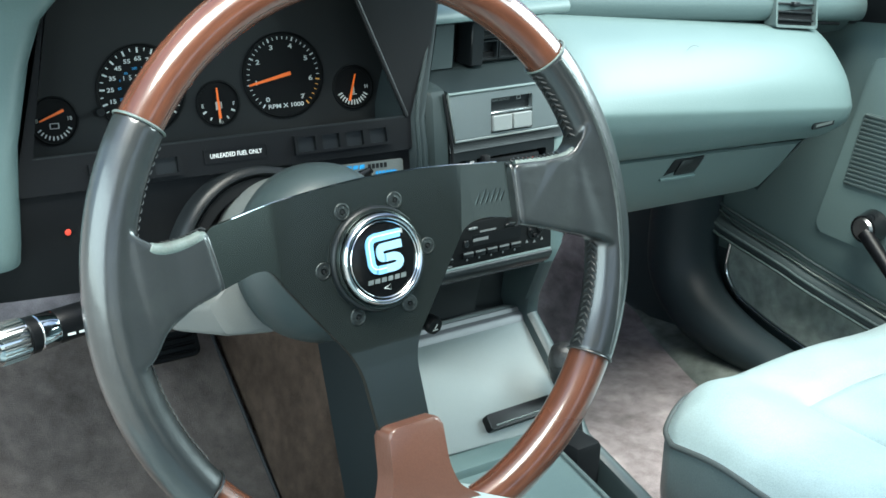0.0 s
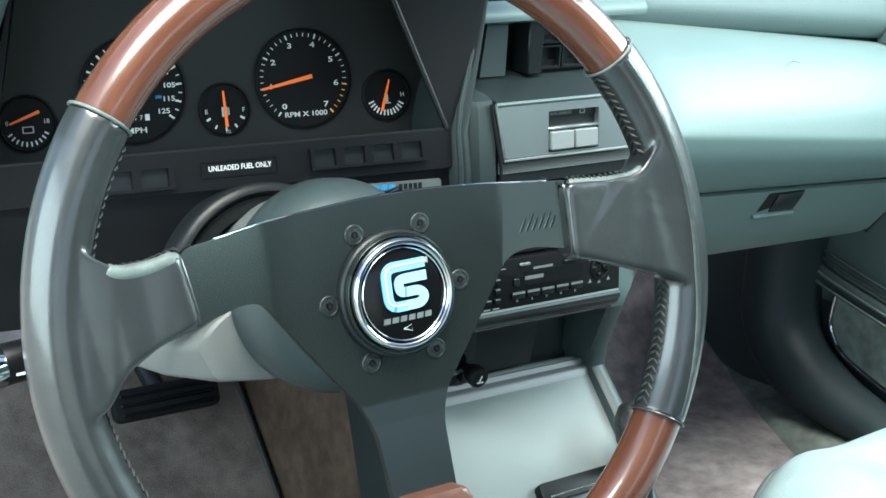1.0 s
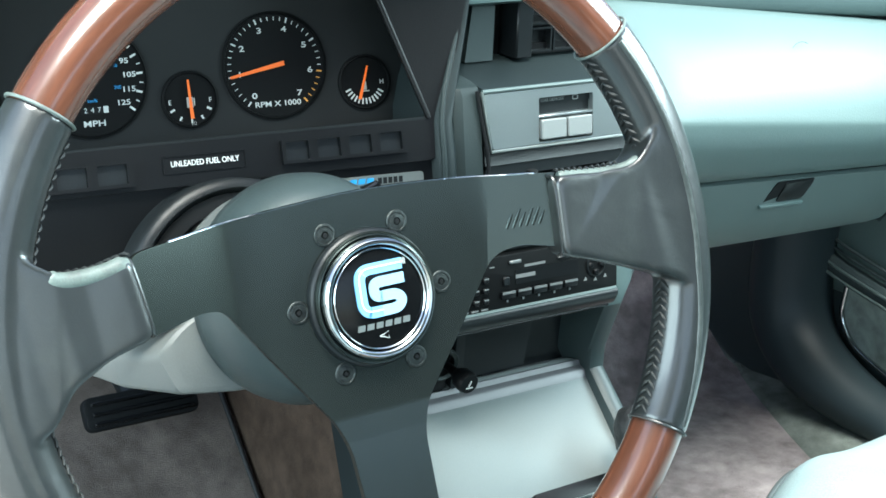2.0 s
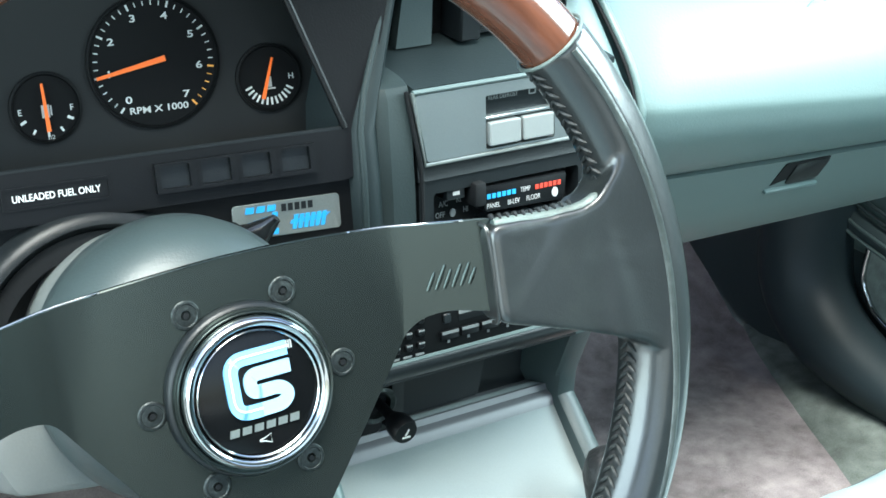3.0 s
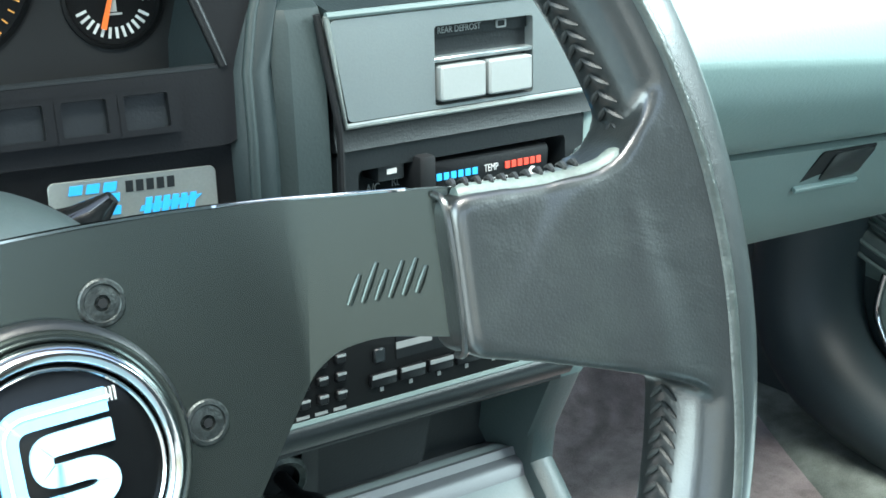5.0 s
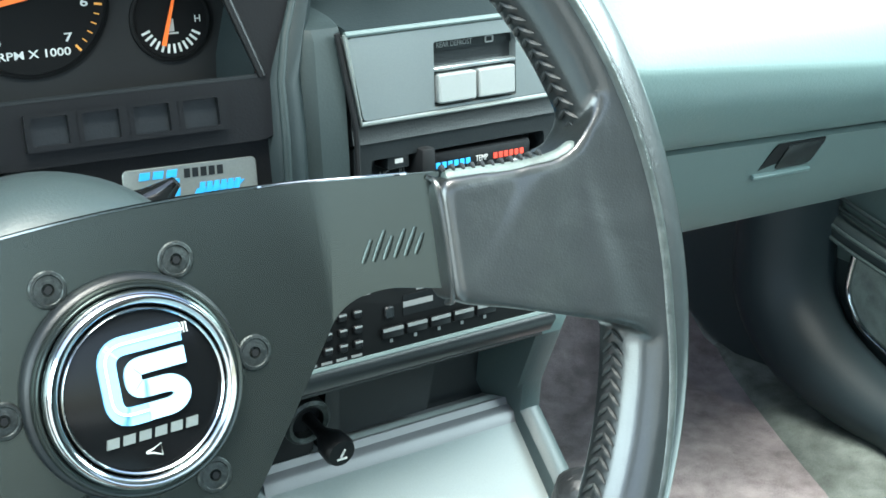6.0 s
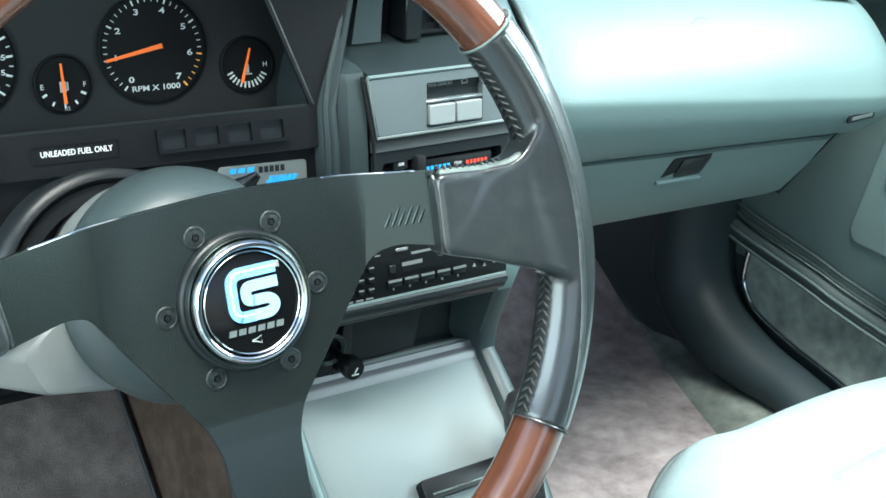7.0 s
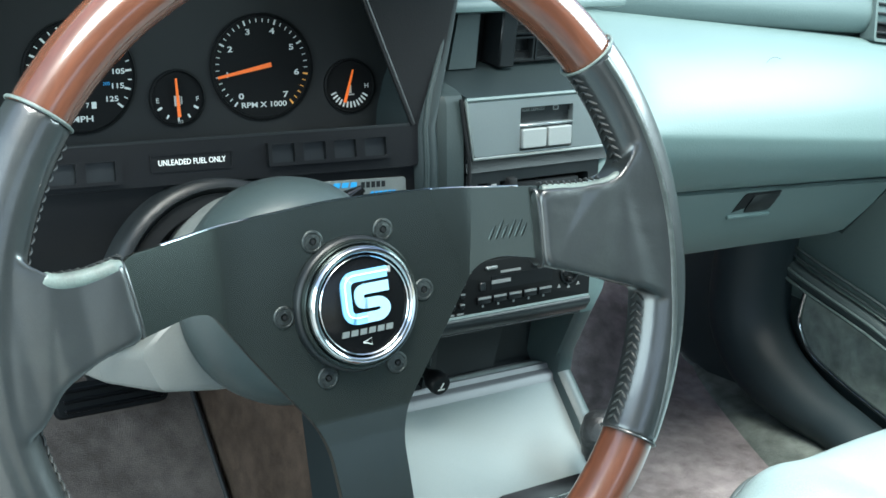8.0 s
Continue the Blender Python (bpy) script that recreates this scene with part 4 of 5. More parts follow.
def build_glove_box():
    g = thing("glove_box_dash", "padded sage passenger dash with a glove box below", "glove box")
    left = [(0.2550, 0.0760), (0.2480, 0.0775), (0.2300, 0.0730), (0.2050, 0.0560), (0.1810, 0.0320), (0.1705, 0.0130), (0.1695, 0.0040), (0.1760, -0.0120), (0.1950, -0.0370), (0.2060, -0.0450)]
    right = [(0.2550, 0.0310), (0.2480, 0.0325), (0.2320, 0.0290), (0.2120, 0.0160), (0.1910, -0.0060), (0.1815, -0.0260), (0.1805, -0.0340), (0.1850, -0.0470), (0.1985, -0.0580), (0.2080, -0.0640)]
    sl, sr = spline([(y, z, 0) for y, z in left], 4), spline([(y, z, 0) for y, z in right], 4)
    rings = []
    for i in range(25):
        t = i / 24
        x = 0.3290 + (0.7080 - 0.3290) * t
        tuck = 0.018 * max(0.0, (t - 0.90) / 0.10) ** 2 + 0.004 * max(0.0, (0.03 - t) / 0.03)
        rings.append([(x, a.x * (1 - t) + b.x * t + tuck, a.y * (1 - t) + b.y * t) for a, b in zip(sl, sr)] + [(x, 0.30, -0.045 - 0.015 * t), (x, 0.30, 0.070 - 0.035 * t)])
    part("pad", loft(rings), SAGE_PAD, g, "smooth padded sage upper face", 50)
    part("pad_seam", tube([(0.3232, p.x - 0.0002, p.y) for p in sl[3:-4]], 0.0010, 8), DEEP, g, "dark seam beside the pad", 60)
    part("pad_ridge", tube([(0.3262, p.x - 0.0008, p.y + 0.0006) for p in sl[3:-4]], 0.0022, 10), SAGE_PAD, g, "thin raised ridge at the inner end of the pad", 60)
    # door under the seam
    dl = [(0.2110, -0.0460), (0.2075, -0.0478), (0.2210, -0.0800), (0.2345, -0.1060), (0.2400, -0.1100), (0.300, -0.105), (0.300, -0.049)]
    dr = [(0.2140, -0.0650), (0.2105, -0.0668), (0.2220, -0.0910), (0.2345, -0.1120), (0.2400, -0.1160), (0.300, -0.111), (0.300, -0.068)]
    rings = []
    for i in range(13):
        t = i / 12
        rings.append([(0.3240 + (0.6600 - 0.3240) * t - 0.030 * t * k / 3 * (k < 5), a[0] * (1 - t) + b[0] * t, a[1] * (1 - t) + b[1] * t) for k, (a, b) in enumerate(zip(dl, dr))])
    door = part("door", loft(rings), SAGE, g, "sage plastic glove box door", 30)
    m = leaning((0.4990, 0.2150, -0.0680), -27, -2.6)
    latch = part("latch", prism(rounded([(-0.0215, 0.0100), (0.0250, 0.0110), (0.0225, -0.0095), (-0.0270, -0.0105)], 0.003), -0.004, 0.0016, m=m @ Matrix.Diagonal((0.84, 1.0, 0.9, 1))), DEEP, door, "recessed black latch")
    part("paddle", prism(rounded([(-0.0100, 0.0092), (0.0240, 0.0100), (0.0215, -0.0080), (-0.0110, -0.0086)], 0.002), -0.002, 0.0026, 0.001, 2, m=m @ Matrix.Diagonal((0.84, 1.0, 0.9, 1))), SATIN, latch)
    part("lip", box(-0.0300, 0.0245, -0.0130, -0.0102, -0.002, 0.0045, 0.0010, 2, m=m @ Matrix.Diagonal((0.84, 1.0, 0.9, 1))), SAGE_PAD, latch)
    # side return
    part("side_return", loft([[(0.6600, 0.2130, -0.0655), (0.6300, 0.2350, -0.1160), (0.6550, 0.300, -0.1120), (0.6850, 0.300, -0.0660)], [(0.6830, 0.2200, -0.0640), (0.6470, 0.2460, -0.1165), (0.6650, 0.32, -0.1120), (0.7000, 0.32, -0.0640)]]), SAGE_DARK, g, "", 20)
    m = leaning((0.6480, 0.1830, -0.0400), -8, 3.0)
    tag = part("name_tag", prism(rrect(-0.0150, 0.0150, -0.0035, 0.0035, 0.001), -0.001, 0.0012, 0.0003, 1, m=m), SATIN, g, "small raised name tag")
    part("tag_bar", box(-0.0115, 0.0115, -0.0013, 0.0013, 0.0012, 0.0016, m=m), BADGE, tag)
    return g


build_glove_box()


def build_fibre():
    path = spline([(0.4750, 0.2033, 0.0403), (0.4808, 0.2060, 0.0420), (0.4866, 0.2075, 0.0427), (0.4905, 0.2075, 0.0422), (0.4929, 0.2066, 0.0412)], 4)
    return solid("stray_fibre", tube(path, 0.00022, 5), THREAD, "thin dark fibre lying on the padded dash", "fibre", angle=60)


build_fibre()


# ================= the centre stack =================
STACK = leaning((0.0, 0.1570, 0.0272), 6)


def up6(z):
    return (z - 0.0272) / math.cos(radians(6))


def build_divider():
    d = thing("dash_divider", "upright sage plastic divider beside the gauges", "dash trim")
    rings = []
    for z, x0, x1, y in ((-0.060, 0.1470, 0.1620, 0.1529), (-0.020, 0.1475, 0.1620, 0.1465), (0.010, 0.1480, 0.1620, 0.1505), (0.030, 0.1500, 0.1640, 0.1580), (0.046, 0.1550, 0.1700, 0.1640), (0.080, 0.1705, 0.1830, 0.1755), (0.120, 0.1855, 0.1980, 0.1900), (0.170, 0.2045, 0.2170, 0.2070)):
        rings.append([(x0, y + 0.004, z), (x0 + 0.004, y, z), (x1 - 0.005, y, z), (x1, y + 0.006, z), (x1, y + 0.090, z), (x0, y + 0.090, z)])
    # shade on the divider is in its colour; the front bead is a lighter copy
    part("body", loft(rings), SAGE_DEEP_SHADE, d, "", 50)
    part("front_bead", tube([(r[1][0] - 0.0012, r[1][1] + 0.0010, r[1][2]) for r in rings], 0.0016, 10), SAGE_SHADED, d, "rounded front edge", 60)
    return d


build_divider()


def build_stack():
    s = thing("centre_stack", "charcoal centre stack with vents, switches, heater controls and radio", "centre console")
    prof = [(0.1720, 0.0478), (0.1660, 0.0462), (0.1632, 0.0420), (0.1562, -0.0035), (0.1545, -0.0200), (0.1513, -0.0425), (0.3000, -0.0425), (0.3000, 0.0600)]
    # cheek colour holds the shade between gauges and controls
    part("cheek", loft([[(0.1630, y + 0.001, z) for y, z in prof], [(0.1680, y - 0.002, z) for y, z in prof], [(0.1800, y - 0.002, z) for y, z in prof], [(0.1820, y + 0.002, z) for y, z in prof]]), SAGE_SHADED, s, "sage cheek beside the controls, shade put into its colour", 25)
    prof2 = [(0.1618, 0.0445), (0.1582, 0.0065), (0.1561, 0.0010), (0.1711, -0.0030), (0.1647, -0.0440), (0.1572, -0.0460), (0.1523, -0.0830), (0.1597, -0.0940), (0.3000, -0.0940), (0.3000, 0.0445)]
    part("body", loft([[(x, y, z) for y, z in prof2] for x in (0.1830, 0.2930)]), SATIN, s, "charcoal body of the stack", 20)
    part("radio_surround", loft([[(x, 0.1515, -0.0430), (x, 0.1502, -0.0825), (x, 0.1597, -0.0940), (x, 0.300, -0.0940), (x, 0.300, -0.0430)] for x in (0.1420, 0.1830)]), BLACK, s, "", 20)
    # switch panel
    m = STACK
    pan = thing("switch_panel", "satin silver switch panel with two pale push buttons", "switch panel")
    outline = rounded([(0.2840, up6(0.0430)), (0.1800, up6(0.0430)), (0.1860, up6(0.0110)), (0.2840, up6(0.0110))], 0.002)
    part("plate", ring_frame(outline, rrect(0.2190, 0.2592, up6(0.0120), up6(0.0376), 0.001), -0.0110, 0.0012, m=m), SILVER, pan, "satin silver plate")
    part("cross_bar", box(0.2188, 0.2594, up6(0.0258), up6(0.0274), -0.0080, 0.0010, 0.0004, 1, m=m), SILVER, pan)
    part("panel_lip", tube([m @ Vector((0.1790, up6(0.0445), 0.001)), m @ Vector((0.2850, up6(0.0445), 0.001))], 0.0012, 8), SAGE, pan)
    part("panel_lip", tube([m @ Vector((0.1790, up6(0.0445), 0.001)), m @ Vector((0.1850, up6(0.0098), 0.001)), m @ Vector((0.2850, up6(0.0098), 0.001))], 0.0010, 8), BADGE, pan)
    part("panel_seam", tube([m @ Vector((0.1770, up6(0.0450), -0.001)), m @ Vector((0.1830, up6(0.0085), 0.0005)), m @ Vector((0.1832, up6(-0.0250), 0.0005))], 0.0012, 8), DEEP, pan, "dark gap beside the panel")
    slot = part("defrost_slot", box(0.2188, 0.2594, up6(0.0272), up6(0.0378), -0.0115, -0.0095, m=m), DEEP, pan, "dark recess with grey lettering")
    part("label_strip", box(0.2192, 0.2590, up6(0.0334), up6(0.0376), -0.0095, -0.0020, m=m), SATIN, slot)
    text("REAR DEFROST", 0.0030, m @ shift(0.2310, up6(0.0355), -0.0018), DIM, slot, squeeze=0.85)
    part("window_symbol", ring_frame(rrect(0.2460, 0.2502, up6(0.0341), up6(0.0370), 0.0006), rrect(0.2466, 0.2496, up6(0.0346), up6(0.0365), 0.0004), -0.0020, -0.0016, m=m), DIM, slot)
    well = part("button_well", box(0.2188, 0.2594, up6(0.0118), up6(0.0260), -0.0115, -0.0095, m=m), DEEP, pan)
    for u in (0.2204, 0.2398):
        part("button", prism(rrect(u, u + 0.0180, up6(0.0134), up6(0.0248), 0.0010), -0.0096, 0.0030, 0.0006, 1, m=m), BUTTON, well, "pale grey push button", 20)
    # heater controls
    m = STACK @ pose(0.0450, -0.0035, 0.0) @ Matrix.Diagonal((0.82, 1.05, 1, 1))
    h = thing("heater_control", "black heater control unit with white lettering and sliders", "heater control")
    part("bezel", ring_frame(rrect(0.1690, 0.2930, up6(-0.0425), up6(0.0055), 0.002), rrect(0.1785, 0.2830, up6(-0.0400), up6(-0.0010), 0.002), -0.014, -0.003, m=m), SATIN, h, "charcoal bezel")
    part("back_plate", prism(rrect(0.1780, 0.2835, up6(-0.0405), up6(-0.0005), 0.002), -0.016, -0.0135, m=m), DEEP, h)
    part("ac_button", prism(rrect(0.1885, 0.2010, up6(-0.0060), up6(-0.0005), 0.0008), -0.014, -0.0040, 0.0006, 2, m=m), SATIN, h, "black push button")
    part("button_mark", box(0.1925, 0.1970, up6(-0.0038), up6(-0.0022), -0.0041, -0.0036, m=m), FAINT, h)
    text("A/C", 0.0040, m @ shift(0.1930, up6(-0.0100), -0.0130), FAINT, h)
    text("REC", 0.0040, m @ shift(0.2055, up6(-0.0092), -0.0130), FAINT, h)
    text("OFF", 0.0038, m @ shift(0.1905, up6(-0.0150), -0.0130), FAINT, h)
    text("HI", 0.0038, m @ shift(0.2085, up6(-0.0146), -0.0130), FAINT, h)
    part("fan_symbol", lathe([(0.0001, 0), (0.0021, 0), (0.0021, 0.0003), (0.0001, 0.0003)], 8, m @ shift(0.1992, up6(-0.0148), -0.0130)), FAINT, h)
    disp = part("display", prism(rounded([(0.2140, up6(-0.0145)), (0.2720, up6(-0.0160)), (0.2740, up6(-0.0030)), (0.2130, up6(-0.0025))], 0.0015), -0.0135, -0.0030, 0.0008, 2, m=m), BLACK, h, "black slide control with blue and red marks")
    for i in range(6):
        part("blue_mark", box(0.2155 + 0.0036 * i, 0.2180 + 0.0036 * i, up6(-0.0086), up6(-0.0064), -0.0030, -0.0026, m=m), BLUE, disp)
        part("red_mark", box(0.2505 + 0.0033 * i, 0.2528 + 0.0033 * i, up6(-0.0086), up6(-0.0064), -0.0030, -0.0026, m=m), RED, disp)
    text("TEMP", 0.0034, m @ shift(0.2432, up6(-0.0075), -0.0028), FAINT, disp, squeeze=0.9)
    for wd, u in (("PANEL", 0.2200), ("BI-LEV", 0.2345), ("FLOOR", 0.2490)):
        text(wd, 0.0034, m @ shift(u, up6(-0.0122), -0.0028), FAINT, disp, squeeze=0.95)
    part("defrost_symbol", lathe([(0.0001, 0), (0.0024, 0), (0.0024, 0.0003), (0.0001, 0.0003)], 10, m @ shift(0.2650, up6(-0.0118), -0.0029)), FAINT, disp)
    part("slider_knob", box(0.2045, 0.2125, up6(-0.0105), up6(0.0010), -0.0135, 0.0010, 0.0015, 2, m=m), DEEP, h, "black slider knob")
    part("fan_knob", box(0.1880, 0.1965, up6(-0.0270), up6(-0.0185), -0.0135, 0.0040, 0.0022, 3, m=m), BLACK, h, "black fan slider knob")
    part("fan_track", box(0.1890, 0.2120, up6(-0.0245), up6(-0.0205), -0.0135, -0.0060, 0.001, 1, m=m), SATIN, h)
    for i in range(5):
        part("mode_button", box(0.2140 + 0.0120 * i, 0.2250 + 0.0120 * i, up6(-0.0245), up6(-0.0180), -0.0135, -0.0035, 0.0008, 2, m=m), SATIN, h)
    # radio
    m = STACK @ pose(0.0273, -0.0060, 0.0) @ Matrix.Diagonal((0.96, 1, 1, 1))
    r = thing("car_radio", "black car radio with preset buttons and seek pad", "car radio")
    part("face", prism(rrect(0.1250, 0.2620, up6(-0.0785), up6(-0.0455), 0.002), -0.006, 0.0012, 0.0006, 2, m=m), FACE, r, "matt black front")
    part("tape_slot", box(0.1810, 0.2300, up6(-0.0640), up6(-0.0555), 0.0010, 0.0015, m=m), BLACK, r, "black tape door")
    part("maker_bar", box(0.1880, 0.2040, up6(-0.0545), up6(-0.0530), 0.0010, 0.0014, m=m), DIM, r)
    part("lettering_bar", box(0.1810, 0.1960, up6(-0.0605), up6(-0.0582), 0.0014, 0.0017, m=m), DIM, r)
    part("display_key", box(0.1760, 0.1850, up6(-0.0512), up6(-0.0492), 0.0010, 0.0026, 0.0005, 1, m=m), KEY, r)
    part("display_key", box(0.2130, 0.2230, up6(-0.0535), up6(-0.0518), 0.0010, 0.0026, 0.0005, 1, m=m), SATIN, r)
    part("eject_key", box(0.1715, 0.1760, up6(-0.0635), up6(-0.0585), 0.0010, 0.0026, 0.0005, 1, m=m), SATIN, r)
    for i in range(5):
        u = 0.1695 + 0.0121 * i
        p = part("preset", box(u, u + 0.0106, up6(-0.0715), up6(-0.0670), 0.0010, 0.0030, 0.0006, 2, m=m), BLACK, r, "preset button with a bright top edge")
        part("preset_edge", box(u + 0.0004, u + 0.0102, up6(-0.0684), up6(-0.0670), 0.0030, 0.0034, m=m), KEY, p)
        part("preset_mark", box(u + 0.0046, u + 0.0060, up6(-0.0738), up6(-0.0724), 0.0012, 0.0015, m=m), DIM, r)
    for i in range(4):
        for j in range(3):
            u, v = 0.1340 + 0.0072 * i, -0.0565 - 0.0062 * j
            k = part("key", box(u, u + 0.0042, up6(v - 0.0036), up6(v), 0.0010, 0.0034, 0.0006, 1, m=m), BLACK, r)
            part("key_edge", box(u + 0.0004, u + 0.0038, up6(v - 0.0010), up6(v - 0.0002), 0.0034, 0.0037, m=m), KEY, k)
        part("key_mark", box(0.1335 + 0.0072 * i, 0.1385 + 0.0072 * i, up6(-0.0762), up6(-0.0752), 0.0012, 0.0015, m=m), DIM, r)
        part("key_mark", box(0.1400 + 0.0072 * i, 0.1436 + 0.0072 * i, up6(-0.0518), up6(-0.0510), 0.0012, 0.0015, m=m), DIM, r)
    part("pad_rim", lathe([(0.0074, 0.0), (0.0074, 0.0012), (0.0066, 0.0016), (0.0062, 0.0)], 24, m @ shift(0.2440, up6(-0.0610), 0.0010), caps=False), SATIN, r, "round seek pad")
    for k, (u, v) in enumerate(((0.0, 0.0045), (0.0, -0.0045), (-0.0045, 0.0), (0.0045, 0.0))):
        part("seek_key", box(0.2440 + u - 0.0018, 0.2440 + u + 0.0018, up6(-0.0610) + v - 0.0016, up6(-0.0610) + v + 0.0016, 0.0010, 0.0030, 0.0006, 1, m=m), BLACK, r)
    for u, v in ((0.2360, -0.0690), (0.2520, -0.0690), (0.2365, -0.0545), (0.2515, -0.0545), (0.2440, -0.0700)):
        part("arrow_mark", prism([(u - 0.0014, up6(v - 0.0010)), (u + 0.0014, up6(v - 0.0010)), (u, up6(v + 0.0014))], 0.0012, 0.0015, m=m), DIM, r)
    # ledge under the radio
    led = part("ledge", loft([[(x, 0.1570, -0.0820), (x, 0.1465, -0.0830), (x, 0.1435, -0.0845), (x, 0.1425, -0.0875), (x, 0.1460, -0.0940), (x, 0.1530, -0.0980), (x, 0.1900, -0.0980), (x, 0.1900, -0.0820)] for x in (0.1420, 0.2790)]), SATIN, s, "rounded charcoal ledge", 50)
    # highlight along the ledge, drawn as a thin paler bar
    part("ledge_highlight", tube([(0.1420, 0.1450, -0.0840), (0.2780, 0.1450, -0.0840)], 0.0016, 8), SAGE, led)
    part("lower_edge", tube([(0.1420, 0.1495, -0.0965), (0.2770, 0.1495, -0.0965)], 0.0010, 8), SATIN, led)
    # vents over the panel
    part("vent_floor", loft([[(x, 0.1600, 0.0455), (x, 0.2150, 0.0530), (x, 0.2150, 0.0450), (x, 0.1600, 0.0425)] for x in (0.1810, 0.2980)]), SAGE_DEEP_SHADE, s)
    part("vent_back", box(0.1660, 0.2990, 0.2130, 0.2200, 0.0480, 0.1000), DEEP, s)
    nest = part("vent_box", box(0.2330, 0.2990, 0.2060, 0.2130, 0.0520, 0.0880), SATIN, s, "charcoal vent with square louvres")
    part("vent_wall", box(0.2290, 0.2410, 0.1940, 0.2130, 0.0525, 0.0880, 0.001, 1), SATIN, nest)
    for i in range(3):
        for j in range(2):
            u, v = 0.2430 + 0.0185 * i, 0.0545 + 0.0165 * j
            lv = part("louvre", ring_frame(rrect(u, u + 0.0172, v, v + 0.0150, 0.001), rrect(u + 0.0012, u + 0.0160, v + 0.0012, v + 0.0138, 0.001), 0.0, 0.006, m=leaning((0, 0.2060, 0), 0)), SATIN, nest)
            part("blade", box(u + 0.0012, u + 0.0160, 0.2030, 0.2056, v + 0.0012, v + 0.0050), BLACK, lv)
    part("vent_side", loft([[(0.1960, 0.200, 0.052), (0.2160, 0.200, 0.052), (0.2160, 0.200, 0.088), (0.2000, 0.200, 0.088)], [(0.1960, 0.206, 0.052), (0.2160, 0.206, 0.052), (0.2160, 0.206, 0.088), (0.2000, 0.206, 0.088)]]), SAGE_DARK, s, "dark sage vent flap")
    part("vent_brow", loft([[(x, 0.1945, 0.0865), (x, 0.1900, 0.0885), (x, 0.1895, 0.0930), (x, 0.1930, 0.0975), (x, 0.2080, 0.0985), (x, 0.2200, 0.0960), (x, 0.2200, 0.0870)] for x in (0.1780, 0.3220)]), SAGE_PAD, s, "sage brow over the vents", 50)
    # right-hand side frame
    edge = [(0.2520, 0.0870), (0.2280, 0.0850), (0.2080, 0.0660), (0.1840, 0.0400), (0.1650, 0.0200), (0.1559, -0.0100), (0.1466, -0.0820), (0.1540, -0.0990), (0.3000, -0.0990), (0.3000, 0.0780)]
    part("side_frame", loft([[(x - 0.022 * min(1.0, max(0.0, (0.03 - z) / 0.11)), y - dy, z) for y, z in edge] for x, dy in ((0.2930, 0.0), (0.2955, 0.002), (0.3120, 0.002), (0.3200, -0.006))]), SAGE_PAD, s, "sage frame between stack and glove box", 40)
    return s


build_stack()


# ================= the floor console =================
SLOPE = 44.0


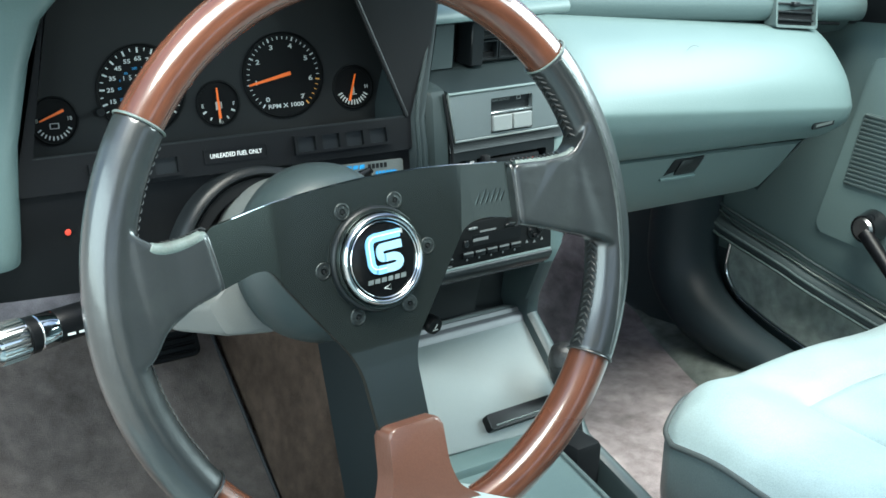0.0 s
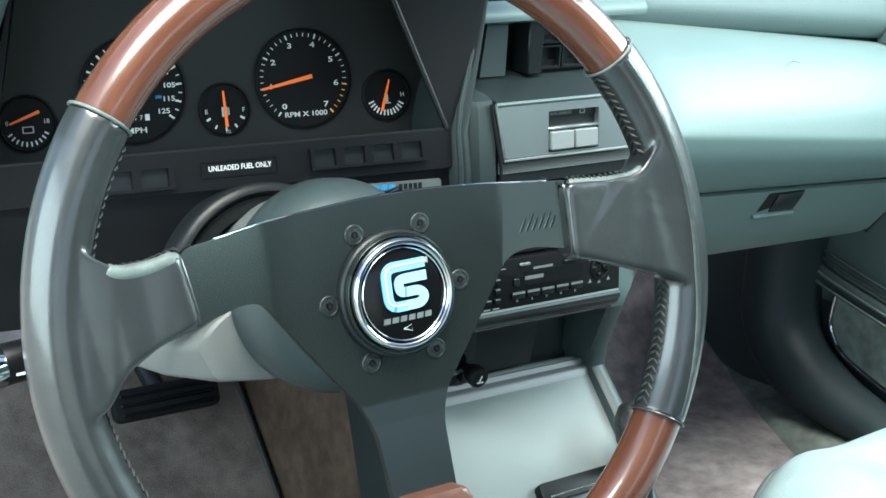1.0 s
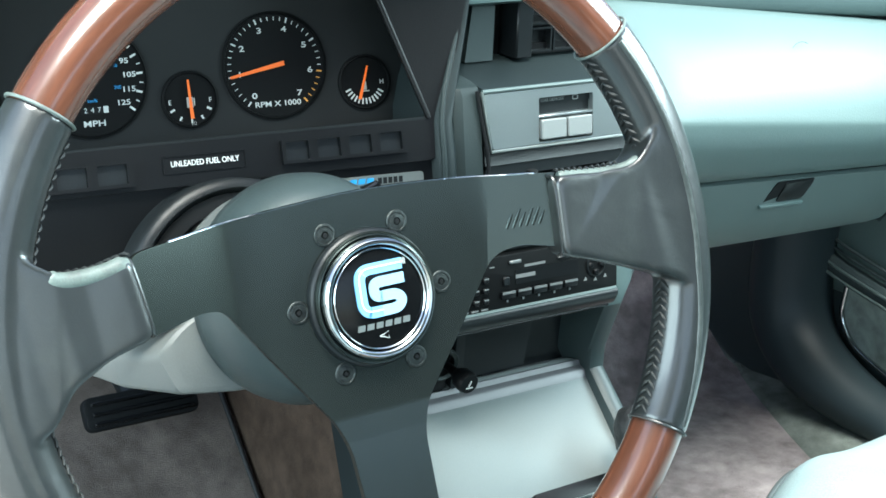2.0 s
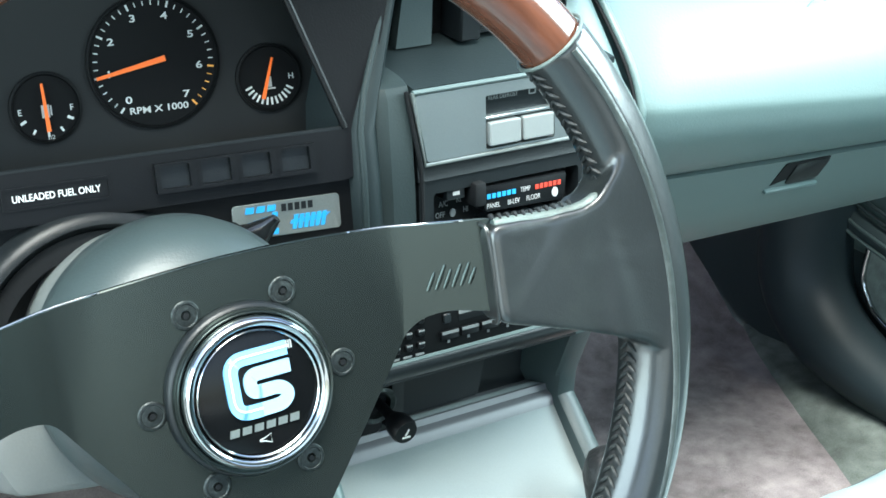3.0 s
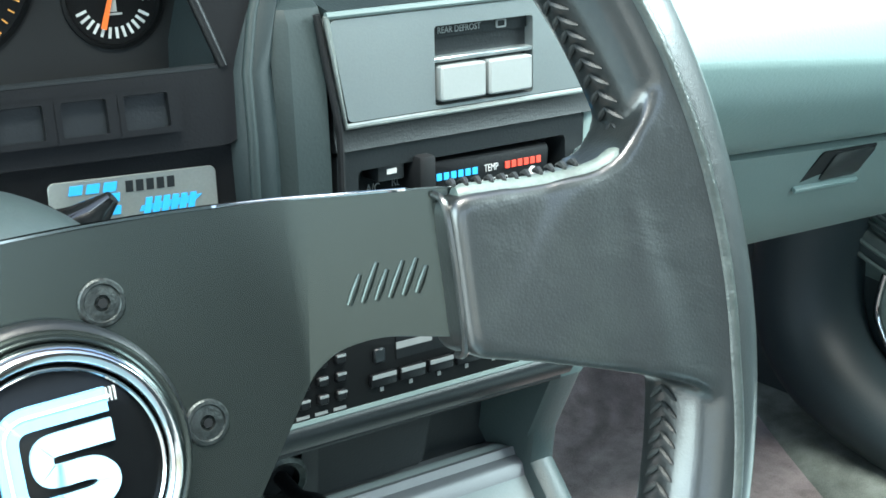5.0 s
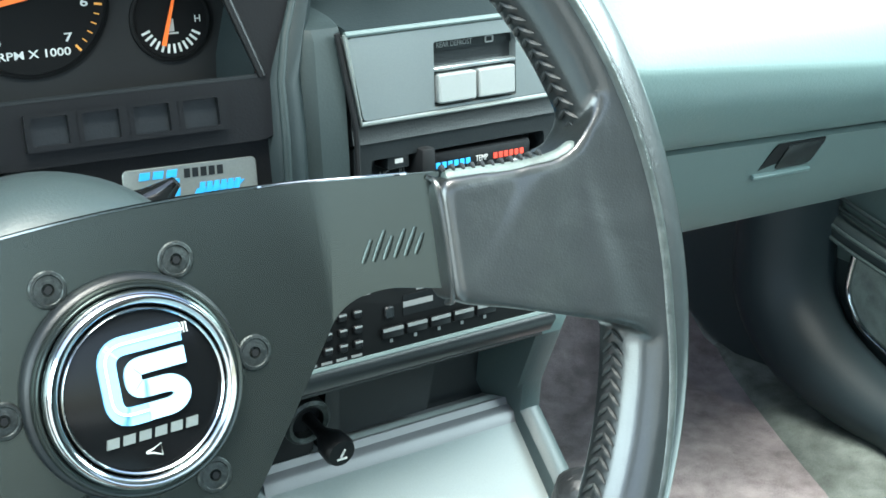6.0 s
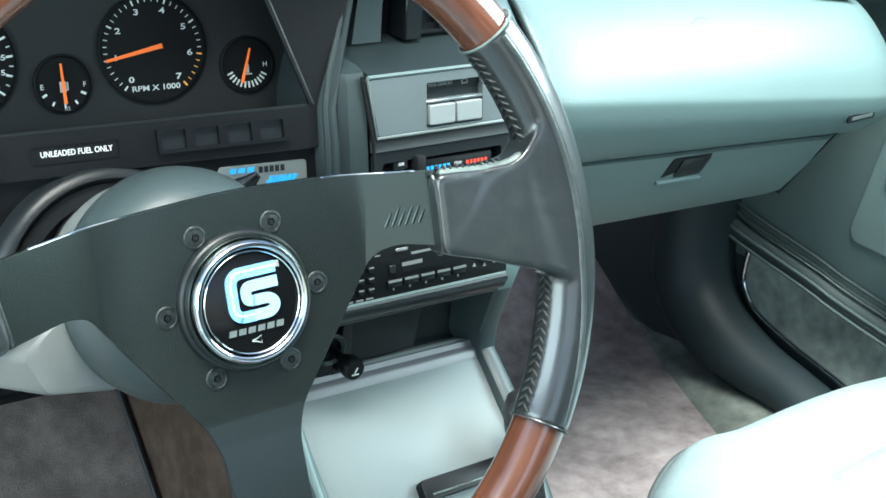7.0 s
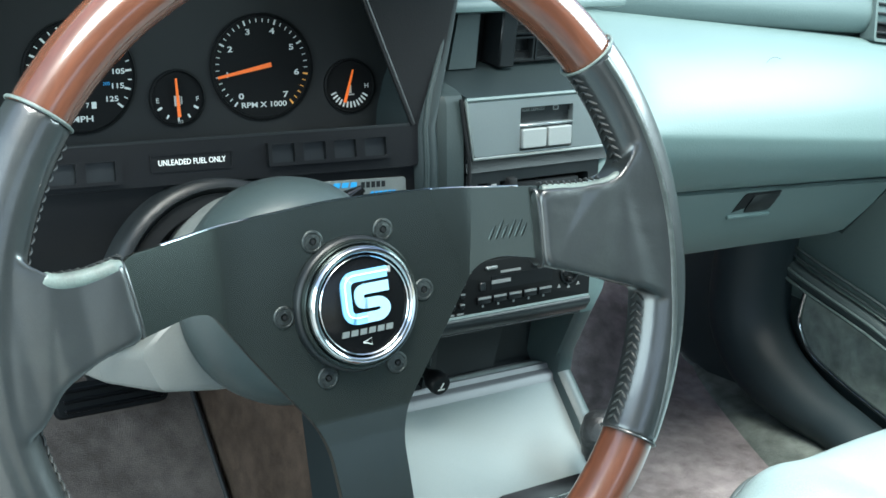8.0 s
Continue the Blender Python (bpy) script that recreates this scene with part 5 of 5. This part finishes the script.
def build_console():
    c = thing("floor_console", "sage floor console with a pale sloping tray", "centre console", Matrix.Translation((-0.018, -0.012, 0.019)))
    # panel under the ledge
    face = leaning((0.0, 0.2120, -0.1720), -10)
    part("back_panel", prism([(0.1560, -0.030), (0.3120, -0.030), (0.3120, 0.082), (0.1560, 0.082)], -0.030, -0.010, m=face), SATIN, c, "charcoal panel behind the tray", 30)
    part("drawer", prism(rounded([(0.2240, 0.0), (0.2740, 0.0), (0.2760, 0.080), (0.2140, 0.080)], 0.002), -0.012, -0.003, 0.0012, 2, m=face), SATIN, c, "charcoal drawer front", 30)
    part("switch_flap", prism(rounded([(0.2130, -0.002), (0.2230, -0.002), (0.2135, 0.080), (0.2110, 0.080)], 0.0015), -0.012, 0.002, 0.0012, 2, m=face), SATIN, c, "charcoal flap beside the drawer", 30)
    part("lighter_panel", prism(rounded([(0.1570, -0.004), (0.2110, -0.004), (0.2090, 0.080), (0.1570, 0.080)], 0.002), -0.012, -0.001, 0.0012, 2, m=face), BLACK, c, "black lighter panel", 30)
    part("panel_edge", tube([face @ Vector((0.1570, 0.052, 0.0)), face @ Vector((0.2095, 0.052, 0.0))], 0.0012, 8), SATIN, c)
    m = leaning(face @ Vector((0.2020, 0.0200, 0.002)), -8)
    sock = part("lighter_socket", lathe([(0.0075, -0.006), (0.0112, -0.006), (0.0112, 0.0040), (0.0098, 0.0052), (0.0078, 0.0042), (0.0075, -0.004)], 28, m, caps=False), BOLT, c, "dark steel lighter socket")
    part("socket_hole", lathe([(0.0001, -0.002), (0.0078, -0.002), (0.0078, 0.0), (0.0001, 0.0)], 20, m), DEEP, sock)
    # tray
    n = Vector((0, -math.sin(radians(SLOPE)), math.cos(radians(SLOPE))))
    frame_m = Matrix.Translation((0.0, 0.1500, -0.2400)) @ Matrix.Rotation(radians(SLOPE), 4, "X")
    tray = prism(rounded([(0.1780, -0.010), (0.2960, -0.014), (0.3180, 0.010), (0.3250, 0.070), (0.3180, 0.094), (0.1830, 0.094), (0.1760, 0.072)], 0.006, 4), -0.004, 0.0, 0.001, 2)
    bmesh.ops.transform(tray, matrix=frame_m, verts=tray.verts)
    part("tray", tray, TRAY, c, "pale satin sloping tray", 50)
    part("tray_step", loft([[(x, 0.2045, -0.1895), (x, 0.2075, -0.1815), (x, 0.2095, -0.1803), (x, 0.2125, -0.1795), (x, 0.2142, -0.1765), (x, 0.2640, -0.1755), (x, 0.2640, -0.1880), (x, 0.224, -0.195)] for x in (0.1830, 0.3200)]), TRAY_STEP, c, "mauve-grey step behind the tray", 40)
    part("tray_rim", tube([frame_m @ Vector((0.1745, -0.012, 0.001)), frame_m @ Vector((0.1740, 0.040, 0.001)), frame_m @ Vector((0.1735, 0.074, 0.002)), (0.1800, 0.2160, -0.1700)], [0.0035, 0.0035, 0.0035, 0.002], 10), SAGE, c)
    # sides
    low = -0.40

    def lean(z):
        return -0.022 * min(1.0, max(0.0, (z + 0.165) / 0.085))

    def side(x0, x1, edge, material, label):
        rings = []
        for x, d in ((x0, 0.004), (x0 + 0.0012, 0.0012), (x0 + 0.004, 0.0), (x1 - 0.004, 0.0), (x1 - 0.0012, 0.0012), (x1, 0.004)):
            rings.append([(x + (lean(z) if x > 0.25 else 0.0), y + d * (y < 0.25), z - d * (z > low)) for y, z in edge])
        part("side_wall", loft(rings), material, c, label, 40)
    # both walls take darker sage copies: the shade of the sides is in the colour
    side(0.1520, 0.1725, [(0.1720, -0.1050), (0.1900, -0.1600), (0.1930, -0.1850), (0.1350, -0.2450), (0.0200, -0.2750), (-0.30, -0.29), (-0.30, low), (0.174, low), (0.296, -0.085)], SAGE_DEEP_SHADE, "console side, its shade put into the colour")
    part("tray_lip", tube(spline([(0.1690, 0.1950, -0.1780), (0.1690, 0.1890, -0.1900), (0.1690, 0.1350, -0.2440), (0.1690, 0.0250, -0.2730), (0.1690, -0.29, -0.2880)], 5), 0.0052, 10), SAGE_PAD, c, "pale rounded lip", 60)
    right_edge = [(0.1240, -0.0300), (0.1620, -0.0980), (0.2020, -0.1640), (0.2030, -0.1790), (0.1760, -0.2030), (0.1300, -0.2600), (0.0500, -0.2860), (-0.30, -0.30), (-0.30, low), (0.42, low), (0.42, -0.03)]
    side(0.3200, 0.3340, right_edge, SAGE_DARK, "sage console side, its shade put into the colour")
    part("cover", loft([[(x, 0.1320, -0.2530), (x, 0.040, -0.2800), (x, -0.30, -0.2950), (x, -0.30, -0.33), (x, 0.1320, -0.33)] for x in (0.1725, 0.2850)]), SAGE_PAD, c, "pale sage console cover", 30)
    part("boot_well", box(0.2850, 0.3200, -0.30, 0.1300, -0.38, -0.345), DEEP, c, "dark well beside the cover")
    part("cover_edge", tube([(0.2850, 0.1250, -0.2545), (0.2850, 0.040, -0.2790), (0.2850, -0.30, -0.2940)], 0.0022, 8), SAGE, c)
    part("boot_box", box(0.2900, 0.3180, 0.1000, 0.1450, -0.3500, -0.2500, 0.006, 2), DEEP, c, "black box under the lever")
    for x, y in ((0.240, 0.070), (0.265, 0.045)):
        part("screw", lathe([(0.0001, 0.001), (0.0035, 0.0008), (0.0042, 0.0), (0.0042, -0.003), (0.0001, -0.003)], 12, pose(x, y, -0.2715 + 0.3 * (y - 0.07))), STEEL, c)
    part("cover_lip", box(0.1740, 0.3080, 0.1200, 0.1500, -0.2700, -0.2490, 0.003, 2), SAGE_PAD, c, "pale lip under the tray")
    h = part("pull_handle", prism(rounded([(0.2270, 0.0020), (0.2990, 0.0020), (0.2960, 0.0150), (0.2280, 0.0150)], 0.002), 0.0, 0.0075, 0.002, 3, m=frame_m @ shift(0.010, -0.010, 0.0, 1.0)), BLACK, c, "black pull handle with a bright lower edge")
    part("handle_groove", prism([(0.2330, 0.0040), (0.2950, 0.0040), (0.2950, 0.0053), (0.2330, 0.0053)], 0.0070, 0.0086, 0.0006, 1, m=frame_m @ shift(0.010, -0.010, 0.0, 1.0)), STEEL, h)
    return c


build_console()


def build_lighter():
    m = leaning((0.1860, 0.1740, -0.1368), -8, 0)
    k = thing("lighter_knob", "black cigarette lighter knob with a pale symbol", "lighter", m @ Matrix.Diagonal((0.8, 0.8, 1, 1)))
    part("knob", lathe([(0.0034, -0.024), (0.0036, -0.008), (0.0060, -0.004), (0.0086, 0.0), (0.0090, 0.006), (0.0078, 0.0083), (0.0001, 0.0086)], 28), BLACK, k)
    part("symbol", box(-0.0030, 0.0030, -0.0036, -0.0026, 0.0086, 0.0091), CREAM, k)
    part("symbol", box(-0.0005, 0.0005, -0.002, 0.0030, 0.0086, 0.0091, m=pose(0, 0, 0, 0, 0, -25)), CREAM, k)
    return k


build_lighter()


def build_gear_lever():
    g = thing("gear_lever", "black leather gear lever beside the console tray", "gear lever", Matrix.Translation((-0.008, 0.0, 0.004)))
    part("knob", tube([(0.3060, 0.1330, -0.2050), (0.3050, 0.1340, -0.1960), (0.3040, 0.1350, -0.1820), (0.3030, 0.1360, -0.1720), (0.3025, 0.1362, -0.1690)], [0.0085, 0.0130, 0.0145, 0.0110, 0.0040], 20), BOOT, g, "black leather knob", 60)
    part("shaft", tube([(0.3120, 0.1200, -0.2900), (0.3080, 0.1280, -0.2350), (0.3060, 0.1330, -0.2020)], [0.0130, 0.0095, 0.0085], 14), BOOT, g, "black boot", 60)
    return g


build_gear_lever()


# ================= floor, footwells and seats =================
def sheet(points_fn, nu, nv, thick=0.0):
    bm = bmesh.new()
    grid = [[bm.verts.new(points_fn(i / nu, j / nv)) for i in range(nu + 1)] for j in range(nv + 1)]
    for j in range(nv):
        for i in range(nu):
            bm.faces.new((grid[j][i], grid[j][i + 1], grid[j + 1][i + 1], grid[j + 1][i]))
    return bm


def floor_height(x, y):
    toe = max(0.0, y - 0.31)
    return -0.372 + 0.95 * toe


def build_floor():
    def driver(u, v):
        x, y = -0.34 + 0.50 * u, -1.20 + 1.80 * v
        return (x, y, floor_height(x, y) + 0.003 * noise.noise(Vector((x * 9, y * 9, 0))))
    f = thing("floor", "mauve-grey carpeted car floor", "floor", kind="structure")
    part("driver_carpet", sheet(driver, 20, 60), CARPET, f, "", 60)

    def tunnel(u, v):
        y = -1.20 + 1.80 * v
        xs = [(0.1505, -0.40), (0.158, -0.30), (0.160, -0.20), (0.175, -0.10), (0.32, -0.09), (0.338, -0.16), (0.350, -0.28), (0.366, -0.40)]
        k = min(int(u * 7), 6)
        t = u * 7 - k
        a, b = xs[k], xs[k + 1]
        dip = 0.0 if y > 0.31 else -0.22 * min(1, (0.31 - y) / 0.10)
        z = a[1] * (1 - t) + b[1] * t
        z = max(min(z, -0.09 + dip), -0.40) if z > -0.3 else z
        return (a[0] * (1 - t) + b[0] * t, y, min(z, -0.09 + dip))
    part("tunnel_carpet", sheet(lambda u, v: tunnel(u * 4 / 7, v), 16, 60), TUNNEL, f, "brown-grey tunnel carpet", 60)
    part("tunnel_side_carpet", sheet(lambda u, v: tunnel(4 / 7 + u * 3 / 7, v), 12, 60), CARPET, f, "", 60)

    def passenger(u, v):
        x, y = 0.34 + 0.42 * u, -1.20 + 1.90 * v
        z = -0.365 + 0.8 * max(0.0, y - 0.50) + 0.003 * noise.noise(Vector((x * 9, y * 9, 3)))
        return (x, y, z)
    part("passenger_carpet", sheet(passenger, 24, 60), CARPET, f, "", 60)

    def sill(u, v):
        y = -1.20 + 1.90 * v
        x0 = max(0.60, 0.669 + 0.490 * (y - 0.309))
        z = -0.365 + 0.8 * max(0.0, y - 0.50) + 0.0042 + 0.012 * u * u - 0.006 * max(0.0, 1 - u * 12)
        return (x0 + (0.80 - x0) * u, y, z)
    part("side_carpet", sheet(sill, 16, 60), CARPET_DARK, f, "dark green-grey side carpet", 60)
    return f


build_floor()


def build_pedal():
    p = thing("brake_pedal", "black rubber brake pedal under the column", "pedal", leaning((0.074, 0.402, -0.220), 30))
    pad = part("pad", prism(rrect(-0.042, 0.042, -0.012, 0.012, 0.006), -0.006, 0.004, 0.002, 2), DEEP, p, "ribbed rubber pad")
    for i in range(3):
        part("rib", box(-0.037, 0.037, -0.009 + 0.0070 * i, -0.006 + 0.0070 * i, 0.0038, 0.0062, 0.0008, 1), BLACK, pad)
    part("arm", tube([(0.0, 0.0, -0.006), (0.0, 0.030, -0.03), (0.0, 0.150, -0.05), (0.0, 0.30, -0.05)], 0.008, 10), SATIN, p, "steel pedal arm", 60)
    return p


build_pedal()


def build_mat():
    def top(u, v):
        x, y = -0.26 + 0.416 * u, -0.10 + 0.58 * v
        return (x, y, floor_height(x, y) + 0.010 + 0.002 * noise.noise(Vector((x * 14, y * 14, 7))))
    m = thing("floor_mat", "dark carpet floor mat with a bound edge in the driver's footwell", "floor mat")
    part("carpet_top", sheet(top, 16, 40), MATTING, m, "", 60)
    edge = [(0.1560 - 0.004 * math.sin(2.6 * k / 40), -0.10 + 0.58 * k / 40) for k in range(41)]
    part("binding", tube([(x, y, floor_height(x, y) + 0.0105) for x, y in edge], 0.0020, 8), THREAD, m, "dark bound edge", 60)
    return m


build_mat()


def cushion(name, left, front, x1, y0, ztop, label, inset=0.12):
    """left: x of the left edge at the back and at the front corner; front: spline of the front edge, left to right."""
    s = thing(name, label, "car seat")
    edge_line = spline(front, 8)

    def front_y(x):
        for a, b in zip(edge_line, edge_line[1:]):
            if a.x <= x <= b.x:
                return a.y + (b.y - a.y) * (x - a.x) / (b.x - a.x)
        return edge_line[0].y if x < edge_line[0].x else edge_line[-1].y
    xf = edge_line[0].x
    nx, ny = 64, 56
    rings = []
    for j in range(ny + 1):
        v = j / ny
        v = 1 - (1 - v) ** 1.5
        row = []
        for i in range(nx + 1):
            u = i / nx
            u = u + 0.10 * math.sin(-2 * math.pi * u) * 0.5
            x = left + (xf - left) * v + (x1 - (left + (xf - left) * v)) * u
            fy = front_y(xf + (x1 - xf) * u)
            y = y0 + (fy - y0) * v
            dl, dr, df = x - (left + (xf - left) * v), x1 - x, fy - y
            near = min(dl, dr, df)
            z = ztop - 0.016 * math.exp(-near / 0.010) - 0.010 * math.exp(-near / 0.035)
            bol = min(dl, dr)
            z += 0.012 * math.exp(-((bol - 0.055) / 0.045) ** 2) + 0.006 * math.exp(-((df - 0.05) / 0.05) ** 2)
            din = min(bol - inset, df - inset * 0.75)
            z -= 0.009 * math.exp(-(din / 0.006) ** 2)
            z += 0.0025 * max(0.0, min(1.0, din / 0.03)) + 0.0012 * noise.noise(Vector((x * 16, y * 16, 2)))
            row.append((x, y, z))
        rings.append(row)
    part("cushion_top", loft(rings, closed=False, caps=False), SEAT, s, "pale mint-grey leather top", 60)
    rim = [Vector(r[0]) for r in rings] + [Vector(p) for p in rings[-1][1:-1]] + [Vector(r[-1]) for r in rings[::-1]]
    cx, cy = (xf + x1) / 2, y0 + 0.2
    rows = []
    for d, grow in ((0.0, 0.999), (0.006, 1.006), (0.05, 1.004), (0.14, 0.965)):
        rows.append([(cx + (p.x - cx) * grow, cy + (p.y - cy) * grow, p.z - d) for p in rim])
    part("cushion_side", loft(rows, closed=False, caps=False), SEAT_SIDE, s, "side panel in a darker tone of the seat colour", 60)
    part("piping", tube([(cx + (p.x - cx) * 1.004, cy + (p.y - cy) * 1.004, p.z - 0.001) for p in rim], 0.0026, 8), PIPING, s, "grey piping", 60)
    return s


cushion("passenger_seat", 0.328, [(0.352, 0.062, 0), (0.366, 0.082, 0), (0.406, 0.102, 0), (0.464, 0.117, 0), (0.556, 0.127, 0), (0.640, 0.122, 0), (0.730, 0.102, 0), (0.765, 0.065, 0)], 0.765, -0.42, -0.216, "pale mint-grey leather passenger seat cushion with piped edges")
cushion("driver_seat", -0.300, [(-0.290, 0.030, 0), (-0.270, 0.050, 0), (-0.20, 0.058, 0), (0.0, 0.058, 0), (0.064, 0.054, 0), (0.108, 0.036, 0), (0.140, 0.010, 0)], 0.140, -0.46, -0.188, "pale mint-grey leather driver's seat cushion")


# ================= the passenger door =================
def build_door():
    d = thing("passenger_door", "closed sage passenger door with ribbed grille and carpeted lower panel", "car door", Matrix.Translation((-0.050, 0, -0.006)))
    part("panel", box(0.832, 0.900, -0.90, 0.62, -0.250, 0.125, 0.012, 3), SAGE_PAD, d, "sage vinyl door panel")
    gr = part("speaker_grille", prism(rounded([(0.02, -0.130), (0.246, -0.130), (0.232, -0.050), (0.02, -0.050)], 0.006), -0.002, 0.004, 0.001, 2, m=Matrix.Translation((0.832, 0, 0)) @ Matrix(((0, 0, -1, 0), (1, 0, 0, 0), (0, 1, 0, 0), (0, 0, 0, 1)))), SAGE, d, "ribbed sage grille")
    for i in range(17):
        z = -0.127 + 0.0046 * i
        part("rib", box(0.8265, 0.830, 0.022, 0.244 - 0.014 * i / 16, z, z + 0.0024, 0.0006, 1), SAGE, gr)
    part("inset", prism(rounded([(-0.30, -0.222), (0.275, -0.186), (0.231, 0.006), (-0.30, 0.045)], 0.010), -0.002, 0.003, 0.0015, 2, m=Matrix.Translation((0.832, 0, 0)) @ Matrix(((0, 0, -1, 0), (1, 0, 0, 0), (0, 1, 0, 0), (0, 0, 0, 1)))), SAGE_PAD, d, "raised sage inset panel")
    part("ledge", tube(spline([(0.830, 0.44, -0.205), (0.826, 0.39, -0.220), (0.824, 0.30, -0.236), (0.824, 0.19, -0.257), (0.824, -0.40, -0.350)], 6), 0.010, 12), SAGE_DARK, d, "rounded ledge", 60)
    for off, up in ((0.0095, 0.004), (0.0105, -0.005), (0.0015, 0.016), (0.0015, 0.024)):
        part("ledge_bead", tube(spline([(0.830 - off, 0.42, -0.209 + up), (0.826 - off, 0.39, -0.220 + up), (0.824 - off, 0.30, -0.236 + up), (0.824 - off, 0.19, -0.257 + up), (0.824 - off, -0.40, -0.350 + up)], 6), 0.0016, 8), SAGE_DARK if up > 0.01 else SAGE, d, "thin raised bead", 60)
    low = [(0.378, -0.215), (0.386, -0.258), (0.379, -0.277), (0.362, -0.292), (0.318, -0.3055), (0.262, -0.318), (0.10, -0.352), (-0.70, -0.420), (-0.70, -0.400), (0.19, -0.248)]
    swap = Matrix.Translation((0.832, 0, 0)) @ Matrix(((0, 0, -1, 0), (1, 0, 0, 0), (0, 1, 0, 0), (0, 0, 0, 1)))
    part("carpet_panel", prism(rounded(low, 0.016, 5), -0.05, 0.002, m=swap), CARPET_DOOR, d, "green-grey carpet lower panel")
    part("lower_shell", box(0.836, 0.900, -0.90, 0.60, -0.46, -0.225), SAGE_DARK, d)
    part("bright_trim", tube([swap @ Vector((p.x, p.y, 0.003)) for p in spline([(0.382, -0.235, 0), (0.3845, -0.262, 0), (0.377, -0.278, 0), (0.361, -0.2925, 0), (0.318, -0.306, 0), (0.262, -0.3185, 0), (0.10, -0.353, 0), (-0.30, -0.385, 0)], 6)], 0.0028, 8), CHROME, d, "thin bright trim strip", 60)
    crank = part("window_crank", tube([(0.826, 0.200, -0.160), (0.806, 0.198, -0.160)], [0.017, 0.014], 20), GLOSS, d, "black window crank with chrome cap")
    part("crank_cap", lathe([(0.0001, 0), (0.0120, 0), (0.0100, 0.003), (0.0001, 0.004)], 20, Matrix.Translation((0.806, 0.198, -0.160)) @ Matrix.Rotation(radians(-90), 4, "Y")), STEEL, crank)
    part("crank_arm", tube([(0.806, 0.195, -0.163), (0.800, 0.150, -0.195), (0.798, 0.110, -0.225)], [0.008, 0.007, 0.006], 12), BLACK, crank)
    part("mirror_sail", prism(rounded([(0.20, 0.045), (0.40, 0.02), (0.40, 0.20), (0.30, 0.16)], 0.01), -0.004, 0.012, 0.003, 2, m=swap), BLACK, d, "black mirror sail")
    part("mirror_knob", lathe([(0.0001, 0), (0.016, 0), (0.014, 0.006), (0.010, 0.009), (0.010, 0.013), (0.0001, 0.013)], 24, Matrix.Translation((0.822, 0.262, 0.050)) @ Matrix.Rotation(radians(-90), 4, "Y")), SATIN, d)
    return d


build_door()


def build_sill():
    k = thing("door_sill", "dark sage sill moulding that turns up ahead of the passenger door", "sill trim", Matrix.Translation((-0.033, 0.0, -0.004)))
    path = spline([(0.795, -0.70, -0.410), (0.795, 0.10, -0.374), (0.795, 0.20, -0.352), (0.796, 0.277, -0.335), (0.797, 0.338, -0.320), (0.800, 0.388, -0.296), (0.806, 0.418, -0.258), (0.810, 0.426, -0.200), (0.813, 0.424, -0.130)], 6)
    swell = [0.028 + 0.016 * min(1.0, max(0.0, (p.y - 0.30) / 0.12)) for p in path]
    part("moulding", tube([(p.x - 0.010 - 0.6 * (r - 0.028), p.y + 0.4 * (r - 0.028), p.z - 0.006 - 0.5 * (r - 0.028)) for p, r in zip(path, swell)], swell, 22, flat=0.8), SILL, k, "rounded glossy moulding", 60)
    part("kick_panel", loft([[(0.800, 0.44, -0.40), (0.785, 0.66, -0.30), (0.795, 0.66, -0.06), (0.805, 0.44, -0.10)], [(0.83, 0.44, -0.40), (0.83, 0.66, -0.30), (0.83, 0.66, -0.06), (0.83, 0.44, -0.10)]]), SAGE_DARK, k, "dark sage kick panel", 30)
    return k


build_sill()


# ================= closing surfaces =================
def slab(name, label, material, x0, x1, y0, y1, z0, z1):
    return solid(name, box(x0, x1, y0, y1, z0, z1, 0.004, 1), material, label, "structure", kind="structure")


slab("firewall", "dark firewall ahead of the footwells", DEEP, -0.35, 0.92, 0.66, 0.70, -0.45, 0.14)
# unseen walls and roof, added and sized to shape light and reflections
slab("wall_side", "unseen wall outside the door, raised to darken reflections", SAGE_DARK, 0.905, 0.94, -1.42, 0.70, -0.48, 0.235)
slab("wall_rear", "unseen dark wall behind the seats, kept low to brighten reflections", SAGE_DARK, -0.80, 0.95, -1.46, -1.42, -0.48, -0.12)
# added so that the wheel plate reflects dark towards the right rear
slab("wall_rear_quarter", "unseen dark wall behind the passenger seat, added for reflections", SAGE_DARK, 0.32, 0.905, -1.46, -1.42, -0.12, 0.36)
slab("wall_quarter", "unseen dark wall behind the passenger window, added for reflections", SAGE_DARK, 0.905, 0.94, -1.42, -0.77, 0.235, 0.56)
slab("wall_pillar", "unseen dark wall behind the open driver's door, added for reflections", SAGE_DARK, -0.84, -0.80, -1.46, -0.95, -0.48, 0.56)
slab("ceiling", "unseen grey headliner, added to block light from above", HEADLINER, -0.62, 0.95, -1.46, -0.28, 0.56, 0.60)
solid("ground", box(-400, 400, -400, 400, -0.80, -0.70), CONCRETE, "pale concrete ground round the car", "ground", kind="structure")
